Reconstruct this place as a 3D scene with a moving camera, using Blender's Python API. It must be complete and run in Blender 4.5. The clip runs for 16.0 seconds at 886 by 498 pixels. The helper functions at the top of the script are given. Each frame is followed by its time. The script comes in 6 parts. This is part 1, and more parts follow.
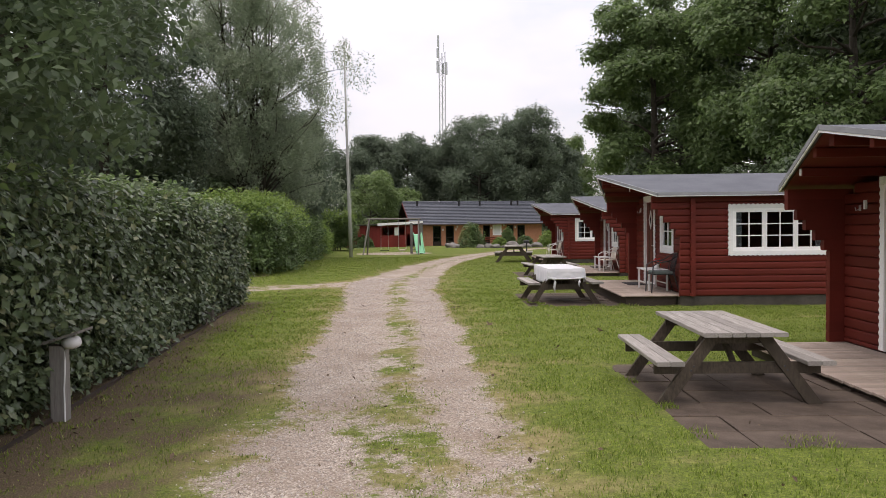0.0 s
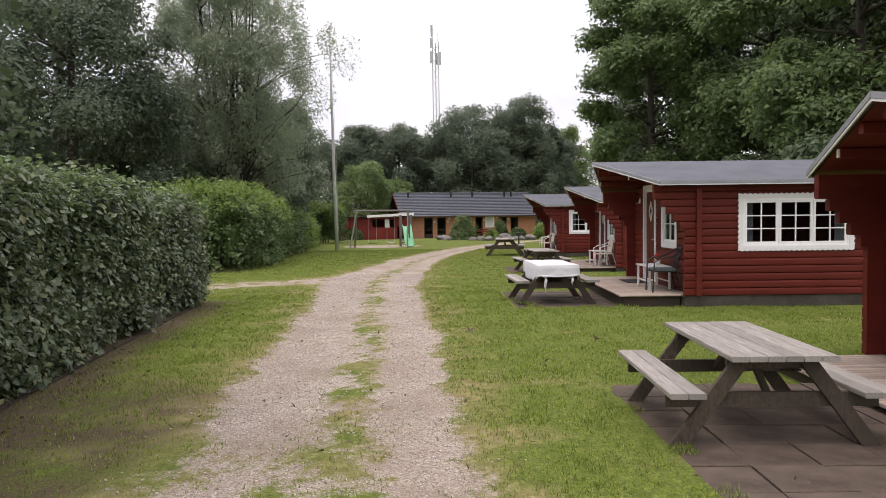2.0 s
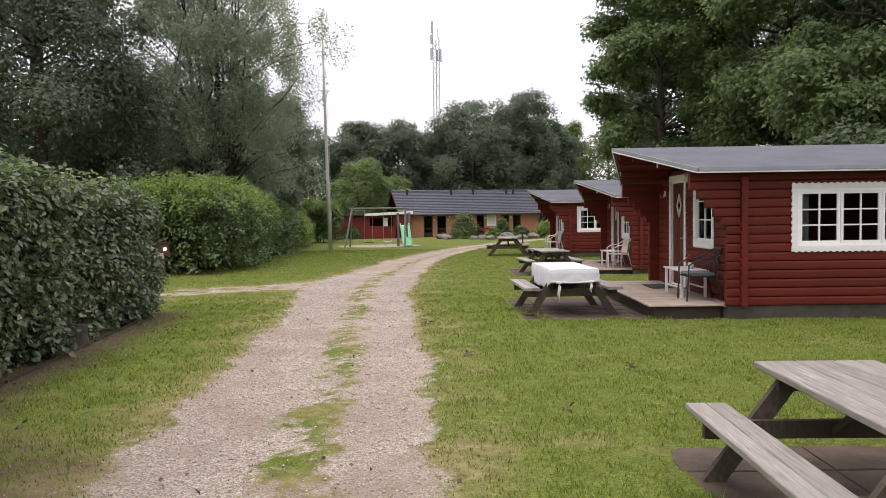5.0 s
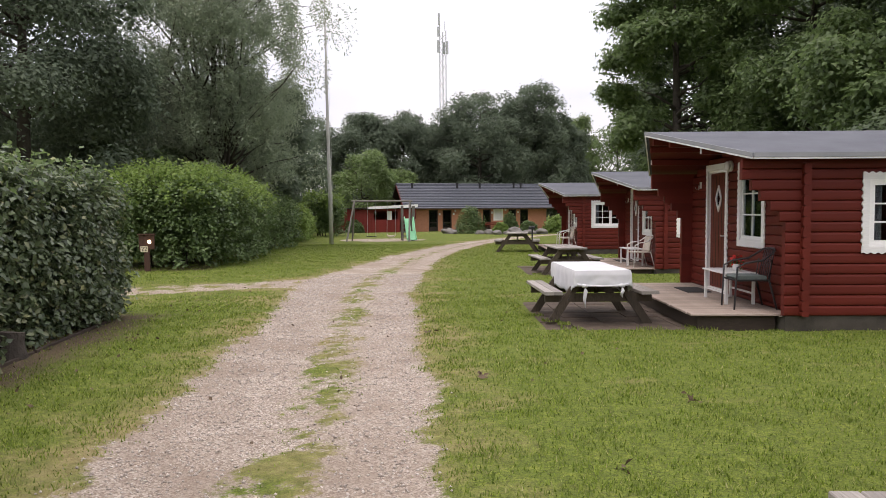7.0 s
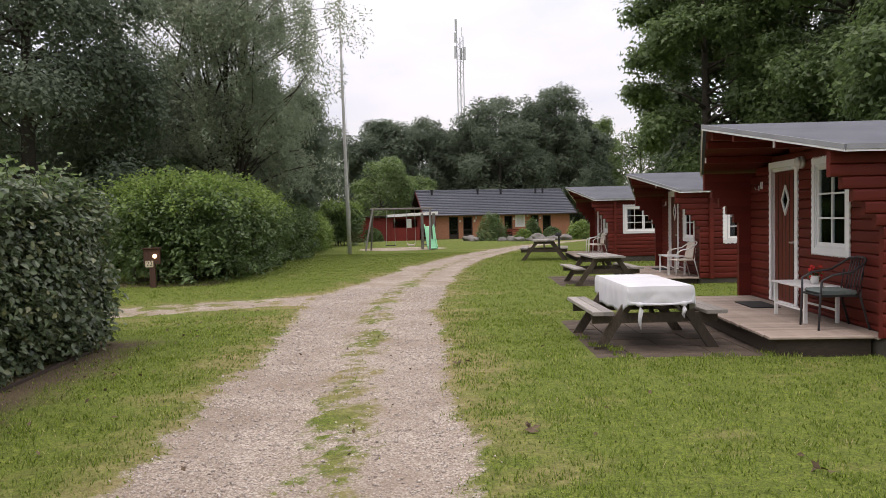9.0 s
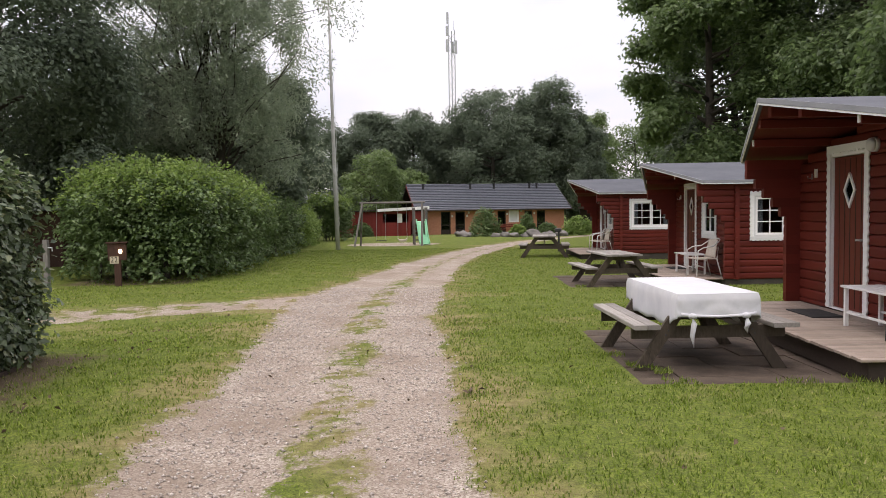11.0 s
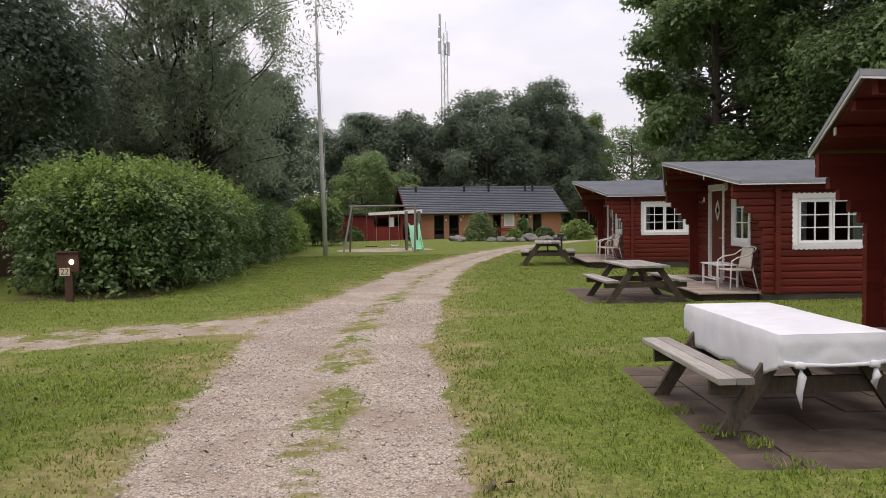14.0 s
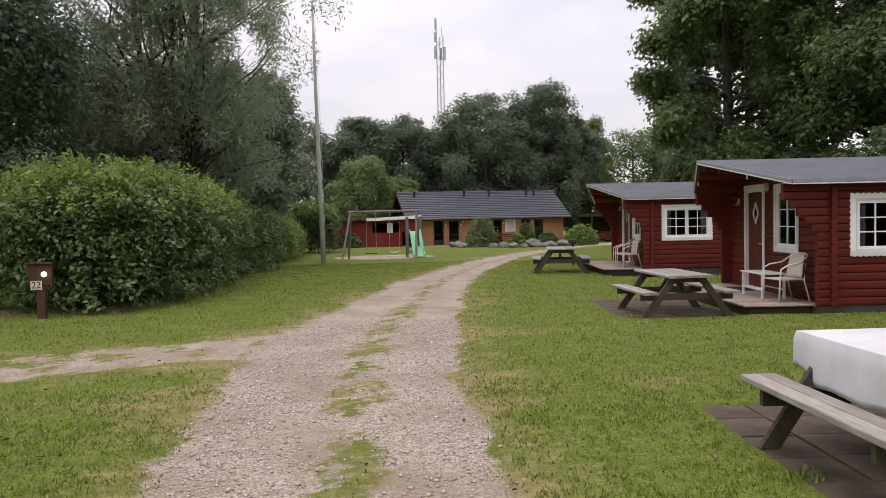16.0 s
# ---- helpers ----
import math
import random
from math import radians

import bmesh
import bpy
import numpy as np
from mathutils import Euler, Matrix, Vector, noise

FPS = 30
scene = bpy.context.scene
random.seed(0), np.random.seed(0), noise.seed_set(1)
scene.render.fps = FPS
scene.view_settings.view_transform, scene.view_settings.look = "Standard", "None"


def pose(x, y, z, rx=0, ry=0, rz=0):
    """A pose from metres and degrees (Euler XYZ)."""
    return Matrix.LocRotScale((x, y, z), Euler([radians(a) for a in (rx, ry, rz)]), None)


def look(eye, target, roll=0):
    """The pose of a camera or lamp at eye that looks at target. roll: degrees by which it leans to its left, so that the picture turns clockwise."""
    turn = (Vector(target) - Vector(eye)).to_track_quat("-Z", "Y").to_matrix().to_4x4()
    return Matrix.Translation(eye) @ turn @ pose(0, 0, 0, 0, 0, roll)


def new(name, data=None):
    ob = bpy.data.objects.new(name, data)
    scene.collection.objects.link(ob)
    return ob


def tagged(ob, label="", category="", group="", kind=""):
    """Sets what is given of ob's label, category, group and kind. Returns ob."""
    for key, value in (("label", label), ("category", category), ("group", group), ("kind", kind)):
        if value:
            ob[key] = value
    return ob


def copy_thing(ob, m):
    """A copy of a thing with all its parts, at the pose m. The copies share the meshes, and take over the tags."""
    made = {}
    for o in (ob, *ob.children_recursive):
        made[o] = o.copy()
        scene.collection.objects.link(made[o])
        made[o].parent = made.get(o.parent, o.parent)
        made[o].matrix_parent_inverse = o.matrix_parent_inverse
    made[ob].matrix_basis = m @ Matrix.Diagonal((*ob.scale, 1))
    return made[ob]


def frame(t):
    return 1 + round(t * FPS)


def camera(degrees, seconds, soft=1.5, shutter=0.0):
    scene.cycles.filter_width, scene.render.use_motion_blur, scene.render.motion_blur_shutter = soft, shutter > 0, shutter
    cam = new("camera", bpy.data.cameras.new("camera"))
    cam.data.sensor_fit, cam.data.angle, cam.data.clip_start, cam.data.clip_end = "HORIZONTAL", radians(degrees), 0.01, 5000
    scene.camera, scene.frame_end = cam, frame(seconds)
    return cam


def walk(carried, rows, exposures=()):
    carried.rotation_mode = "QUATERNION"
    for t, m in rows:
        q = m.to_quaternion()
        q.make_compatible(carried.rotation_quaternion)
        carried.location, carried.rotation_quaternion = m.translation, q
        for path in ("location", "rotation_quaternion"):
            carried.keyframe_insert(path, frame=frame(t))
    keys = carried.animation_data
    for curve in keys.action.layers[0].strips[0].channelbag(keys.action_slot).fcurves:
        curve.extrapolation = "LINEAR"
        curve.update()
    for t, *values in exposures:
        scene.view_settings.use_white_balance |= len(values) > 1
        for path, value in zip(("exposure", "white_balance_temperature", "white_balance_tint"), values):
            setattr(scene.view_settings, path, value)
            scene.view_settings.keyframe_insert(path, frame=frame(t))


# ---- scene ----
cam = camera(61.8, 16.0, soft=0.85)
# time, eye, target, roll
EXPO, SKY = -0.16, 0.95
PATH = [
    (0, (0.411, 0.22, 1.768), (0.405, 2.219, 1.701), -0.7),
    (0.5, (0.458, 0.593, 1.778), (0.462, 2.592, 1.696), -0.6),
    (1, (0.583, 0.988, 1.772), (0.593, 2.987, 1.705), -0.5),
    (1.5, (0.692, 1.43, 1.748), (0.698, 3.427, 1.658), -0.6),
    (2, (0.721, 1.815, 1.763), (0.729, 3.813, 1.674), -0.7),
    (2.5, (0.786, 2.227, 1.74), (0.796, 4.225, 1.657), -0.8),
    (3, (0.836, 2.59, 1.746), (0.846, 4.588, 1.66), -0.9),
    (3.5, (0.826, 2.971, 1.748), (0.847, 4.969, 1.67), -0.6),
    (4, (0.876, 3.396, 1.719), (0.887, 5.394, 1.63), -0.9),
    (6.5, (0.813, 5.349, 1.676), (0.807, 7.346, 1.581), -0.6),
    (7, (0.813, 5.84, 1.651), (0.804, 7.837, 1.544), -0.3),
    (7.5, (0.836, 6.179, 1.684), (0.766, 8.176, 1.595), -0.3),
    (8, (0.767, 6.577, 1.652), (0.7, 8.573, 1.564), -0.5),
    (8.5, (0.7, 6.986, 1.636), (0.643, 8.983, 1.536), -0.7),
    (9, (0.681, 7.332, 1.673), (0.619, 9.329, 1.585), -1.2),
    (11.5, (0.43, 9.497, 1.604), (0.398, 11.494, 1.502), -0.8),
    (12, (0.423, 9.789, 1.625), (0.377, 11.786, 1.541), -1.0),
    (12.5, (0.415, 10.146, 1.639), (0.392, 12.144, 1.542), -1.1),
    (13, (0.377, 10.504, 1.643), (0.365, 12.503, 1.561), -0.7),
    (13.5, (0.367, 10.89, 1.62), (0.354, 12.888, 1.534), -1.0),
    (14, (0.329, 11.266, 1.643), (0.316, 13.264, 1.551), -0.9),
    (14.5, (0.185, 11.606, 1.656), (0.189, 13.605, 1.582), -0.8),
    (15, (0.108, 12.012, 1.631), (0.108, 14.01, 1.536), -1.0),
    (15.5, (0.075, 12.421, 1.665), (0.076, 14.419, 1.572), -1.1),
    (16, (-0.032, 12.802, 1.636), (-0.033, 14.8, 1.559), -1.2),
]
walk(cam, [(t, look(eye, target, roll)) for t, eye, target, roll in PATH], exposures=((0.0, EXPO - 0.0, 6860, 21), (1.5, EXPO + 0.09, 6860, 21), (4.0, EXPO + 0.16, 6860, 21), (7.0, EXPO + 0.12, 6860, 21), (9.0, EXPO, 6860, 21), (12.5, EXPO + 0.12, 6860, 21), (13.5, EXPO - 0.08, 6860, 21), (16.0, EXPO - 0.12, 6860, 21)))

# ---- sky and sun: a bright overcast ----
world = bpy.data.worlds.new("overcast_sky")
scene.world = world
world.use_nodes = True
wn, wl = world.node_tree.nodes, world.node_tree.links
wn.clear()
w_out = wn.new("ShaderNodeOutputWorld")
w_sky = wn.new("ShaderNodeTexSky")
w_sky.sky_type, w_sky.sun_disc = "NISHITA", False
w_sky.sun_elevation, w_sky.sun_rotation = radians(70), radians(229)
w_sky.dust_density, w_sky.air_density = 4.0, 1.0
w_bg1 = wn.new("ShaderNodeBackground")
w_bg1.inputs["Strength"].default_value = 0.06
wl.new(w_sky.outputs[0], w_bg1.inputs["Color"])
w_tc = wn.new("ShaderNodeTexCoord")
w_map = wn.new("ShaderNodeMapping")
w_map.inputs["Scale"].default_value = (1.6, 1.6, 4.0)
wl.new(w_tc.outputs["Generated"], w_map.inputs["Vector"])
w_no = wn.new("ShaderNodeTexNoise")
w_no.inputs["Scale"].default_value, w_no.inputs["Detail"].default_value = 2.2, 6.0
wl.new(w_map.outputs[0], w_no.inputs["Vector"])
w_ramp = wn.new("ShaderNodeValToRGB")
w_ramp.color_ramp.elements[0].position, w_ramp.color_ramp.elements[0].color = 0.38, (0.76, 0.81, 0.88, 1)
w_ramp.color_ramp.elements[1].position, w_ramp.color_ramp.elements[1].color = 0.60, (0.97, 0.98, 1.0, 1)
wl.new(w_no.outputs["Fac"], w_ramp.inputs[0])
w_bg2 = wn.new("ShaderNodeBackground")
wl.new(w_ramp.outputs[0], w_bg2.inputs["Color"])
# an overcast sky is two to three times brighter overhead than at the horizon
w_sep = wn.new("ShaderNodeSeparateXYZ")
wl.new(w_tc.outputs["Generated"], w_sep.inputs[0])
w_up = wn.new("ShaderNodeMapRange")
w_up.inputs["From Min"].default_value, w_up.inputs["From Max"].default_value = 0.15, 1.0
w_up.inputs["To Min"].default_value, w_up.inputs["To Max"].default_value = SKY, SKY * 2.1
wl.new(w_sep.outputs["Z"], w_up.inputs[0])
wl.new(w_up.outputs[0], w_bg2.inputs["Strength"])
w_add = wn.new("ShaderNodeAddShader")
wl.new(w_bg1.outputs[0], w_add.inputs[0])
wl.new(w_bg2.outputs[0], w_add.inputs[1])
wl.new(w_add.outputs[0], w_out.inputs["Surface"])

sun = new("sun", bpy.data.lights.new("sun", "SUN"))
sun.data.energy, sun.data.angle, sun.data.color = 1.0, radians(25), (1.0, 0.97, 0.92)
sun.matrix_world = look((0, 0, 60), (16, 14, 0))


# ---- materials ----
class Nodes:
    def __init__(self, name):
        self.mat = bpy.data.materials.new(name)
        self.mat.use_nodes = True
        self.t = self.mat.node_tree
        self.b = self.t.nodes["Principled BSDF"]
        self.tc = self.t.nodes.new("ShaderNodeTexCoord")

    def n(self, kind, **inputs):
        node = self.t.nodes.new(kind)
        for k, v in inputs.items():
            node.inputs[k.replace("_", " ")].default_value = v
        return node

    def link(self, a, b):
        self.t.links.new(a, b)

    def vec(self, scale, src="Object"):
        m = self.n("ShaderNodeMapping")
        m.inputs["Scale"].default_value = scale
        self.link(self.tc.outputs[src], m.inputs["Vector"])
        return m.outputs[0]

    def noise(self, scale, stretch=(1, 1, 1), detail=5.0, rough=0.6, src="Object"):
        t = self.n("ShaderNodeTexNoise", Scale=scale, Detail=detail, Roughness=rough)
        self.link(self.vec(stretch, src), t.inputs["Vector"])
        return t.outputs["Fac"]

    def ramp(self, fac, stops):
        r = self.n("ShaderNodeValToRGB")
        e = r.color_ramp.elements
        while len(e) < len(stops):
            e.new(0.5)
        for i, (p, c) in enumerate(stops):
            e[i].position = p
            e[i].color = (*c, 1) if len(c) == 3 else c
        self.link(fac, r.inputs[0])
        return r.outputs["Color"]

    def rng(self, fac, a, b, top=1.0):
        r = self.n("ShaderNodeMapRange", From_Min=a, From_Max=b, To_Min=0.0, To_Max=top)
        self.link(fac, r.inputs[0])
        return r.outputs[0]

    def mix(self, fac, a, b, kind="MIX"):
        m = self.t.nodes.new("ShaderNodeMix")
        m.data_type, m.blend_type = "RGBA", kind
        for v, i in ((fac, 0), (a, 6), (b, 7)):
            if hasattr(v, "is_linked"):
                self.link(v, m.inputs[i])
            else:
                m.inputs[i].default_value = v if i == 0 else (*v, 1)
        return m.outputs[2]

    def bump(self, height, strength=0.3, dist=0.01, prev=None):
        b = self.n("ShaderNodeBump", Strength=strength, Distance=dist)
        self.link(height, b.inputs["Height"])
        if prev is not None:
            self.link(prev, b.inputs["Normal"])
        return b.outputs[0]

    def done(self, color=None, rough=0.6, normal=None, metal=0.0, spec=0.5):
        if color is not None:
            if hasattr(color, "is_linked"):
                self.link(color, self.b.inputs["Base Color"])
            else:
                self.b.inputs["Base Color"].default_value = (*color, 1)
        if hasattr(rough, "is_linked"):
            self.link(rough, self.b.inputs["Roughness"])
        else:
            self.b.inputs["Roughness"].default_value = rough
        if normal is not None:
            self.link(normal, self.b.inputs["Normal"])
        self.b.inputs["Metallic"].default_value = metal
        self.b.inputs["Specular IOR Level"].default_value = spec
        return self.mat


def rnd(m, out="Random"):
    return m.n("ShaderNodeObjectInfo").outputs[out]


def wood_mat(name, dark, light, along=(1, 14, 14), rough=0.75, worn=None, bump=0.35):
    m = Nodes(name)
    grain = m.noise(6.0, along, 8, 0.65)
    blot = m.noise(1.7, (1, 1, 1), 4)
    c = m.ramp(grain, [(0.3, dark), (0.68, light)])
    c = m.mix(m.ramp(blot, [(0.35, (0, 0, 0)), (0.7, (1, 1, 1))]), c, tuple(0.5 * (a + b) * 0.85 for a, b in zip(dark, light)))
    v = m.n("ShaderNodeMapRange", To_Min=0.8, To_Max=1.15)
    m.link(rnd(m), v.inputs[0])
    g = m.n("ShaderNodeHueSaturation")
    m.link(c, g.inputs["Color"])
    m.link(v.outputs[0], g.inputs["Value"])
    c = g.outputs[0]
    if worn:
        w = m.noise(14.0, along, 6, 0.7)
        c = m.mix(m.ramp(w, [(0.60, (0, 0, 0)), (0.72, (1, 1, 1))]), c, worn)
    return m.done(c, rough, m.bump(grain, bump, 0.004), spec=0.3)


def paint_mat(name, color, dirt, rough=0.55, along=(1, 10, 10), wear=0.5):
    m = Nodes(name)
    grain = m.noise(9.0, along, 6, 0.6)
    blot = m.noise(1.3, (1, 1, 1), 5)
    c = m.mix(m.ramp(blot, [(0.4, (0, 0, 0)), (0.75, (wear,) * 3)]), color, dirt)
    c = m.mix(m.ramp(grain, [(0.45, (0, 0, 0)), (0.8, (0.35,) * 3)]), c, tuple(0.6 * v for v in color))
    v = m.n("ShaderNodeMapRange", To_Min=0.84, To_Max=1.12)
    m.link(rnd(m), v.inputs[0])
    g = m.n("ShaderNodeHueSaturation")
    m.link(c, g.inputs["Color"])
    m.link(v.outputs[0], g.inputs["Value"])
    return m.done(g.outputs[0], rough, m.bump(grain, 0.25, 0.003), spec=0.22)


def leaf_mat(name, dark, light, tip=None, gloss=0.45, through_light=0.35):
    m = Nodes(name)
    isl = m.n("ShaderNodeNewGeometry").outputs["Random Per Island"]
    big = m.noise(0.55, (1, 1, 1), 3)
    stops = [(0.0, dark), (0.85, light)] + ([(1.0, tip)] if tip else [])
    c = m.ramp(isl, stops)
    c = m.mix(m.ramp(big, [(0.35, (0, 0, 0)), (0.7, (0.6,) * 3)]), c, light)
    m.done(c, gloss, spec=0.4)
    tr = m.n("ShaderNodeBsdfTranslucent")
    m.link(m.mix(0.6, c, tuple(min(1, 1.6 * v) for v in light)), tr.inputs["Color"])
    mx = m.n("ShaderNodeMixShader", Fac=through_light)
    m.link(m.b.outputs[0], mx.inputs[1])
    m.link(tr.outputs[0], mx.inputs[2])
    m.link(mx.outputs[0], m.t.nodes["Material Output"].inputs["Surface"])
    return m.mat


def rough_mat(name, stops, scale=8.0, rough=0.9, bump=0.4, dist=0.01, fine=60.0, spec=0.3, metal=0.0):
    m = Nodes(name)
    a = m.noise(scale, (1, 1, 1), 6)
    f = m.noise(fine, (1, 1, 1), 3)
    c = m.ramp(a, stops)
    c = m.mix(0.25, c, m.ramp(f, [(0.35, stops[0][1]), (0.65, stops[-1][1])]))
    return m.done(c, rough, m.bump(f, bump, dist), spec=spec, metal=metal)


RED = paint_mat("red_stained_wood", (0.130, 0.0190, 0.0115), (0.084, 0.0125, 0.008), 0.6)
RED_DOOR = paint_mat("red_brown_door", (0.165, 0.038, 0.024), (0.12, 0.028, 0.018), 0.5, (8, 8, 1))
WHITE = paint_mat("white_painted_wood", (0.86, 0.86, 0.84), (0.70, 0.69, 0.65), 0.45, wear=0.35)
FELT = rough_mat("grey_roofing_felt", [(0.3, (0.085, 0.092, 0.105)), (0.7, (0.125, 0.135, 0.15))], 1.8, 0.85, 0.3, 0.002, 220)
ALU = rough_mat("grey_roof_edge", [(0.3, (0.20, 0.21, 0.22)), (0.7, (0.29, 0.30, 0.31))], 3, 0.5, 0.05, 0.001, 90)
CONCRETE = rough_mat("concrete", [(0.3, (0.042, 0.037, 0.029)), (0.7, (0.100, 0.088, 0.072))], 3.5, 0.9, 0.4, 0.004, 70)
SLAB = rough_mat("concrete_paver", [(0.38, (0.045, 0.034, 0.025)), (0.66, (0.185, 0.142, 0.108))], 1.3, 0.9, 0.4, 0.004, 90)
GREYWOOD = wood_mat("weathered_grey_wood", (0.15, 0.135, 0.115), (0.43, 0.405, 0.365), (10, .55, 10), worn=(0.085, 0.072, 0.058))
BEAMWOOD = wood_mat("weathered_brown_wood", (0.030, 0.023, 0.016), (0.125, 0.100, 0.072), (7, 7, 2.5))
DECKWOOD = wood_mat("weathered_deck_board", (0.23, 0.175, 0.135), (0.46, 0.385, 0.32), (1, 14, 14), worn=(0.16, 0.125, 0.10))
# dark timber edging; under the decks this colour stands for shade
DARKWOOD = wood_mat("dark_and_shade_wood", (0.03, 0.022, 0.017), (0.075, 0.055, 0.042), (2, 9, 9))
POSTWOOD = wood_mat("grey_post_wood", (0.13, 0.12, 0.105), (0.27, 0.255, 0.23), (9, 9, 1))
BROWNPAINT = wood_mat("dark_brown_wood", (0.045, 0.022, 0.015), (0.085, 0.045, 0.03), (9, 9, 1))
BARK = rough_mat("bark", [(0.3, (0.035, 0.03, 0.024)), (0.7, (0.085, 0.072, 0.058))], 5, 0.95, 0.8, 0.03, 22)
POLEWHITE = rough_mat("weathered_white_pole", [(0.3, (0.42, 0.42, 0.40)), (0.7, (0.56, 0.56, 0.54))], 3, 0.55, 0.1, 0.002, 60)
STEEL = rough_mat("galvanised_steel", [(0.3, (0.45, 0.46, 0.47)), (0.7, (0.58, 0.59, 0.6))], 6, 0.45, 0.05, 0.001, 80, metal=0.7)
GREENPLASTIC = rough_mat("green_slide_plastic", [(0.3, (0.16, 0.46, 0.25)), (0.7, (0.21, 0.53, 0.30))], 3, 0.35, 0.05, 0.001, 90)
PLASTICWHITE = rough_mat("white_garden_plastic", [(0.3, (0.66, 0.66, 0.64)), (0.7, (0.76, 0.76, 0.74))], 3, 0.4, 0.05, 0.001, 60)
BEIGE = rough_mat("beige_woven_plastic", [(0.3, (0.46, 0.40, 0.33)), (0.7, (0.62, 0.56, 0.48))], 30, 0.55, 0.4, 0.003, 120)
BLACKMETAL = rough_mat("dark_metal_tube", [(0.3, (0.03, 0.03, 0.033)), (0.7, (0.06, 0.06, 0.065))], 6, 0.4, 0.05, 0.001, 60)
CUSHION = rough_mat("grey_green_cushion", [(0.3, (0.10, 0.13, 0.12)), (0.7, (0.17, 0.20, 0.19))], 14, 0.9, 0.3, 0.003, 160)
RUBBER = rough_mat("black_rubber", [(0.3, (0.016, 0.016, 0.016)), (0.7, (0.035, 0.034, 0.032))], 8, 0.85, 0.4, 0.003, 160)
INDOOR = rough_mat("dim_interior_wood", [(0.3, (0.16, 0.11, 0.07)), (0.7, (0.24, 0.17, 0.11))], 3, 0.8, 0.1, 0.002, 40)
STONE = rough_mat("grey_boulder", [(0.3, (0.13, 0.125, 0.115)), (0.7, (0.27, 0.255, 0.235))], 3, 0.9, 0.6, 0.02, 30)
PEBBLE = rough_mat("pale_gravel", [(0.35, (0.20, 0.165, 0.135)), (0.65, (0.68, 0.62, 0.55))], 30, 0.9, 0.3, 0.003, 160)
DEADLEAF = rough_mat("dry_brown_leaf", [(0.3, (0.07, 0.048, 0.030)), (0.7, (0.17, 0.125, 0.080))], 20, 0.85, 0.3, 0.003, 120)
SOIL = rough_mat("dark_soil", [(0.3, (0.035, 0.026, 0.02)), (0.7, (0.08, 0.06, 0.045))], 6, 0.95, 0.6, 0.01, 70)
BRICK = rough_mat("orange_brick", [(0.3, (0.42, 0.185, 0.11)), (0.7, (0.56, 0.27, 0.17))], 5, 0.9, 0.4, 0.004, 50)
TILEROOF = rough_mat("dark_glazed_roof_tile", [(0.3, (0.050, 0.056, 0.068)), (0.7, (0.085, 0.094, 0.11))], 4, 0.33, 0.2, 0.003, 40)
REDSHED = paint_mat("red_shed_boards", (0.23, 0.035, 0.028), (0.15, 0.025, 0.02), 0.6, (10, 10, 1))
DARKFRAME = rough_mat("dark_brown_frame", [(0.3, (0.03, 0.022, 0.018)), (0.7, (0.055, 0.04, 0.032))], 6, 0.5, 0.1, 0.001, 60)
SAND = rough_mat("sand", [(0.3, (0.33, 0.27, 0.21)), (0.7, (0.45, 0.38, 0.30))], 6, 0.95, 0.3, 0.004, 120)
MAST = rough_mat("mast_steel", [(0.3, (0.36, 0.38, 0.40)), (0.7, (0.46, 0.48, 0.5))], 4, 0.6, 0.02, 0.001, 40)
FLOWER_R = rough_mat("red_petals", [(0.3, (0.45, 0.03, 0.025)), (0.7, (0.6, 0.05, 0.04))], 20, 0.7, 0.1, 0.001, 80)
DARKSIGN = rough_mat("black_ink", [(0.3, (0.015, 0.015, 0.015)), (0.7, (0.03, 0.03, 0.03))], 9, 0.6, 0.05, 0.001, 60)
CREAM = rough_mat("cream_sign_plate", [(0.3, (0.55, 0.48, 0.34)), (0.7, (0.66, 0.58, 0.42))], 9, 0.6, 0.05, 0.001, 60)
CARPAINT = rough_mat("dark_red_car_paint", [(0.3, (0.07, 0.012, 0.012)), (0.7, (0.1, 0.018, 0.016))], 2, 0.25, 0.02, 0.001, 60)


def glass_mat():
    m = Nodes("window_glass")
    g = m.n("ShaderNodeBsdfGlossy", Roughness=0.02)
    g.inputs["Color"].default_value = (0.9, 0.95, 0.97, 1)
    tr = m.n("ShaderNodeBsdfTransparent")
    tr.inputs["Color"].default_value = (0.62, 0.66, 0.66, 1)
    fr = m.n("ShaderNodeFresnel", IOR=1.5)
    mx = m.n("ShaderNodeMixShader")
    m.link(fr.outputs[0], mx.inputs[0])
    m.link(tr.outputs[0], mx.inputs[1])
    m.link(g.outputs[0], mx.inputs[2])
    m.link(mx.outputs[0], m.t.nodes["Material Output"].inputs["Surface"])
    return m.mat


GLASS = glass_mat()


def cloth_mat():
    m = Nodes("white_cloth")
    w = m.noise(3.5, (1, 1, 1), 5)
    f = m.noise(240.0, (1, 1, 1), 2)
    c = m.ramp(w, [(0.3, (0.62, 0.635, 0.66)), (0.65, (0.74, 0.745, 0.76))])
    m.done(c, 0.85, m.bump(f, 0.15, 0.001, m.bump(w, 0.3, 0.02)), spec=0.2)
    tr = m.n("ShaderNodeBsdfTranslucent")
    tr.inputs["Color"].default_value = (0.78, 0.78, 0.78, 1)
    mx = m.n("ShaderNodeMixShader", Fac=0.1)
    m.link(m.b.outputs[0], mx.inputs[1])
    m.link(tr.outputs[0], mx.inputs[2])
    m.link(mx.outputs[0], m.t.nodes["Material Output"].inputs["Surface"])
    return m.mat


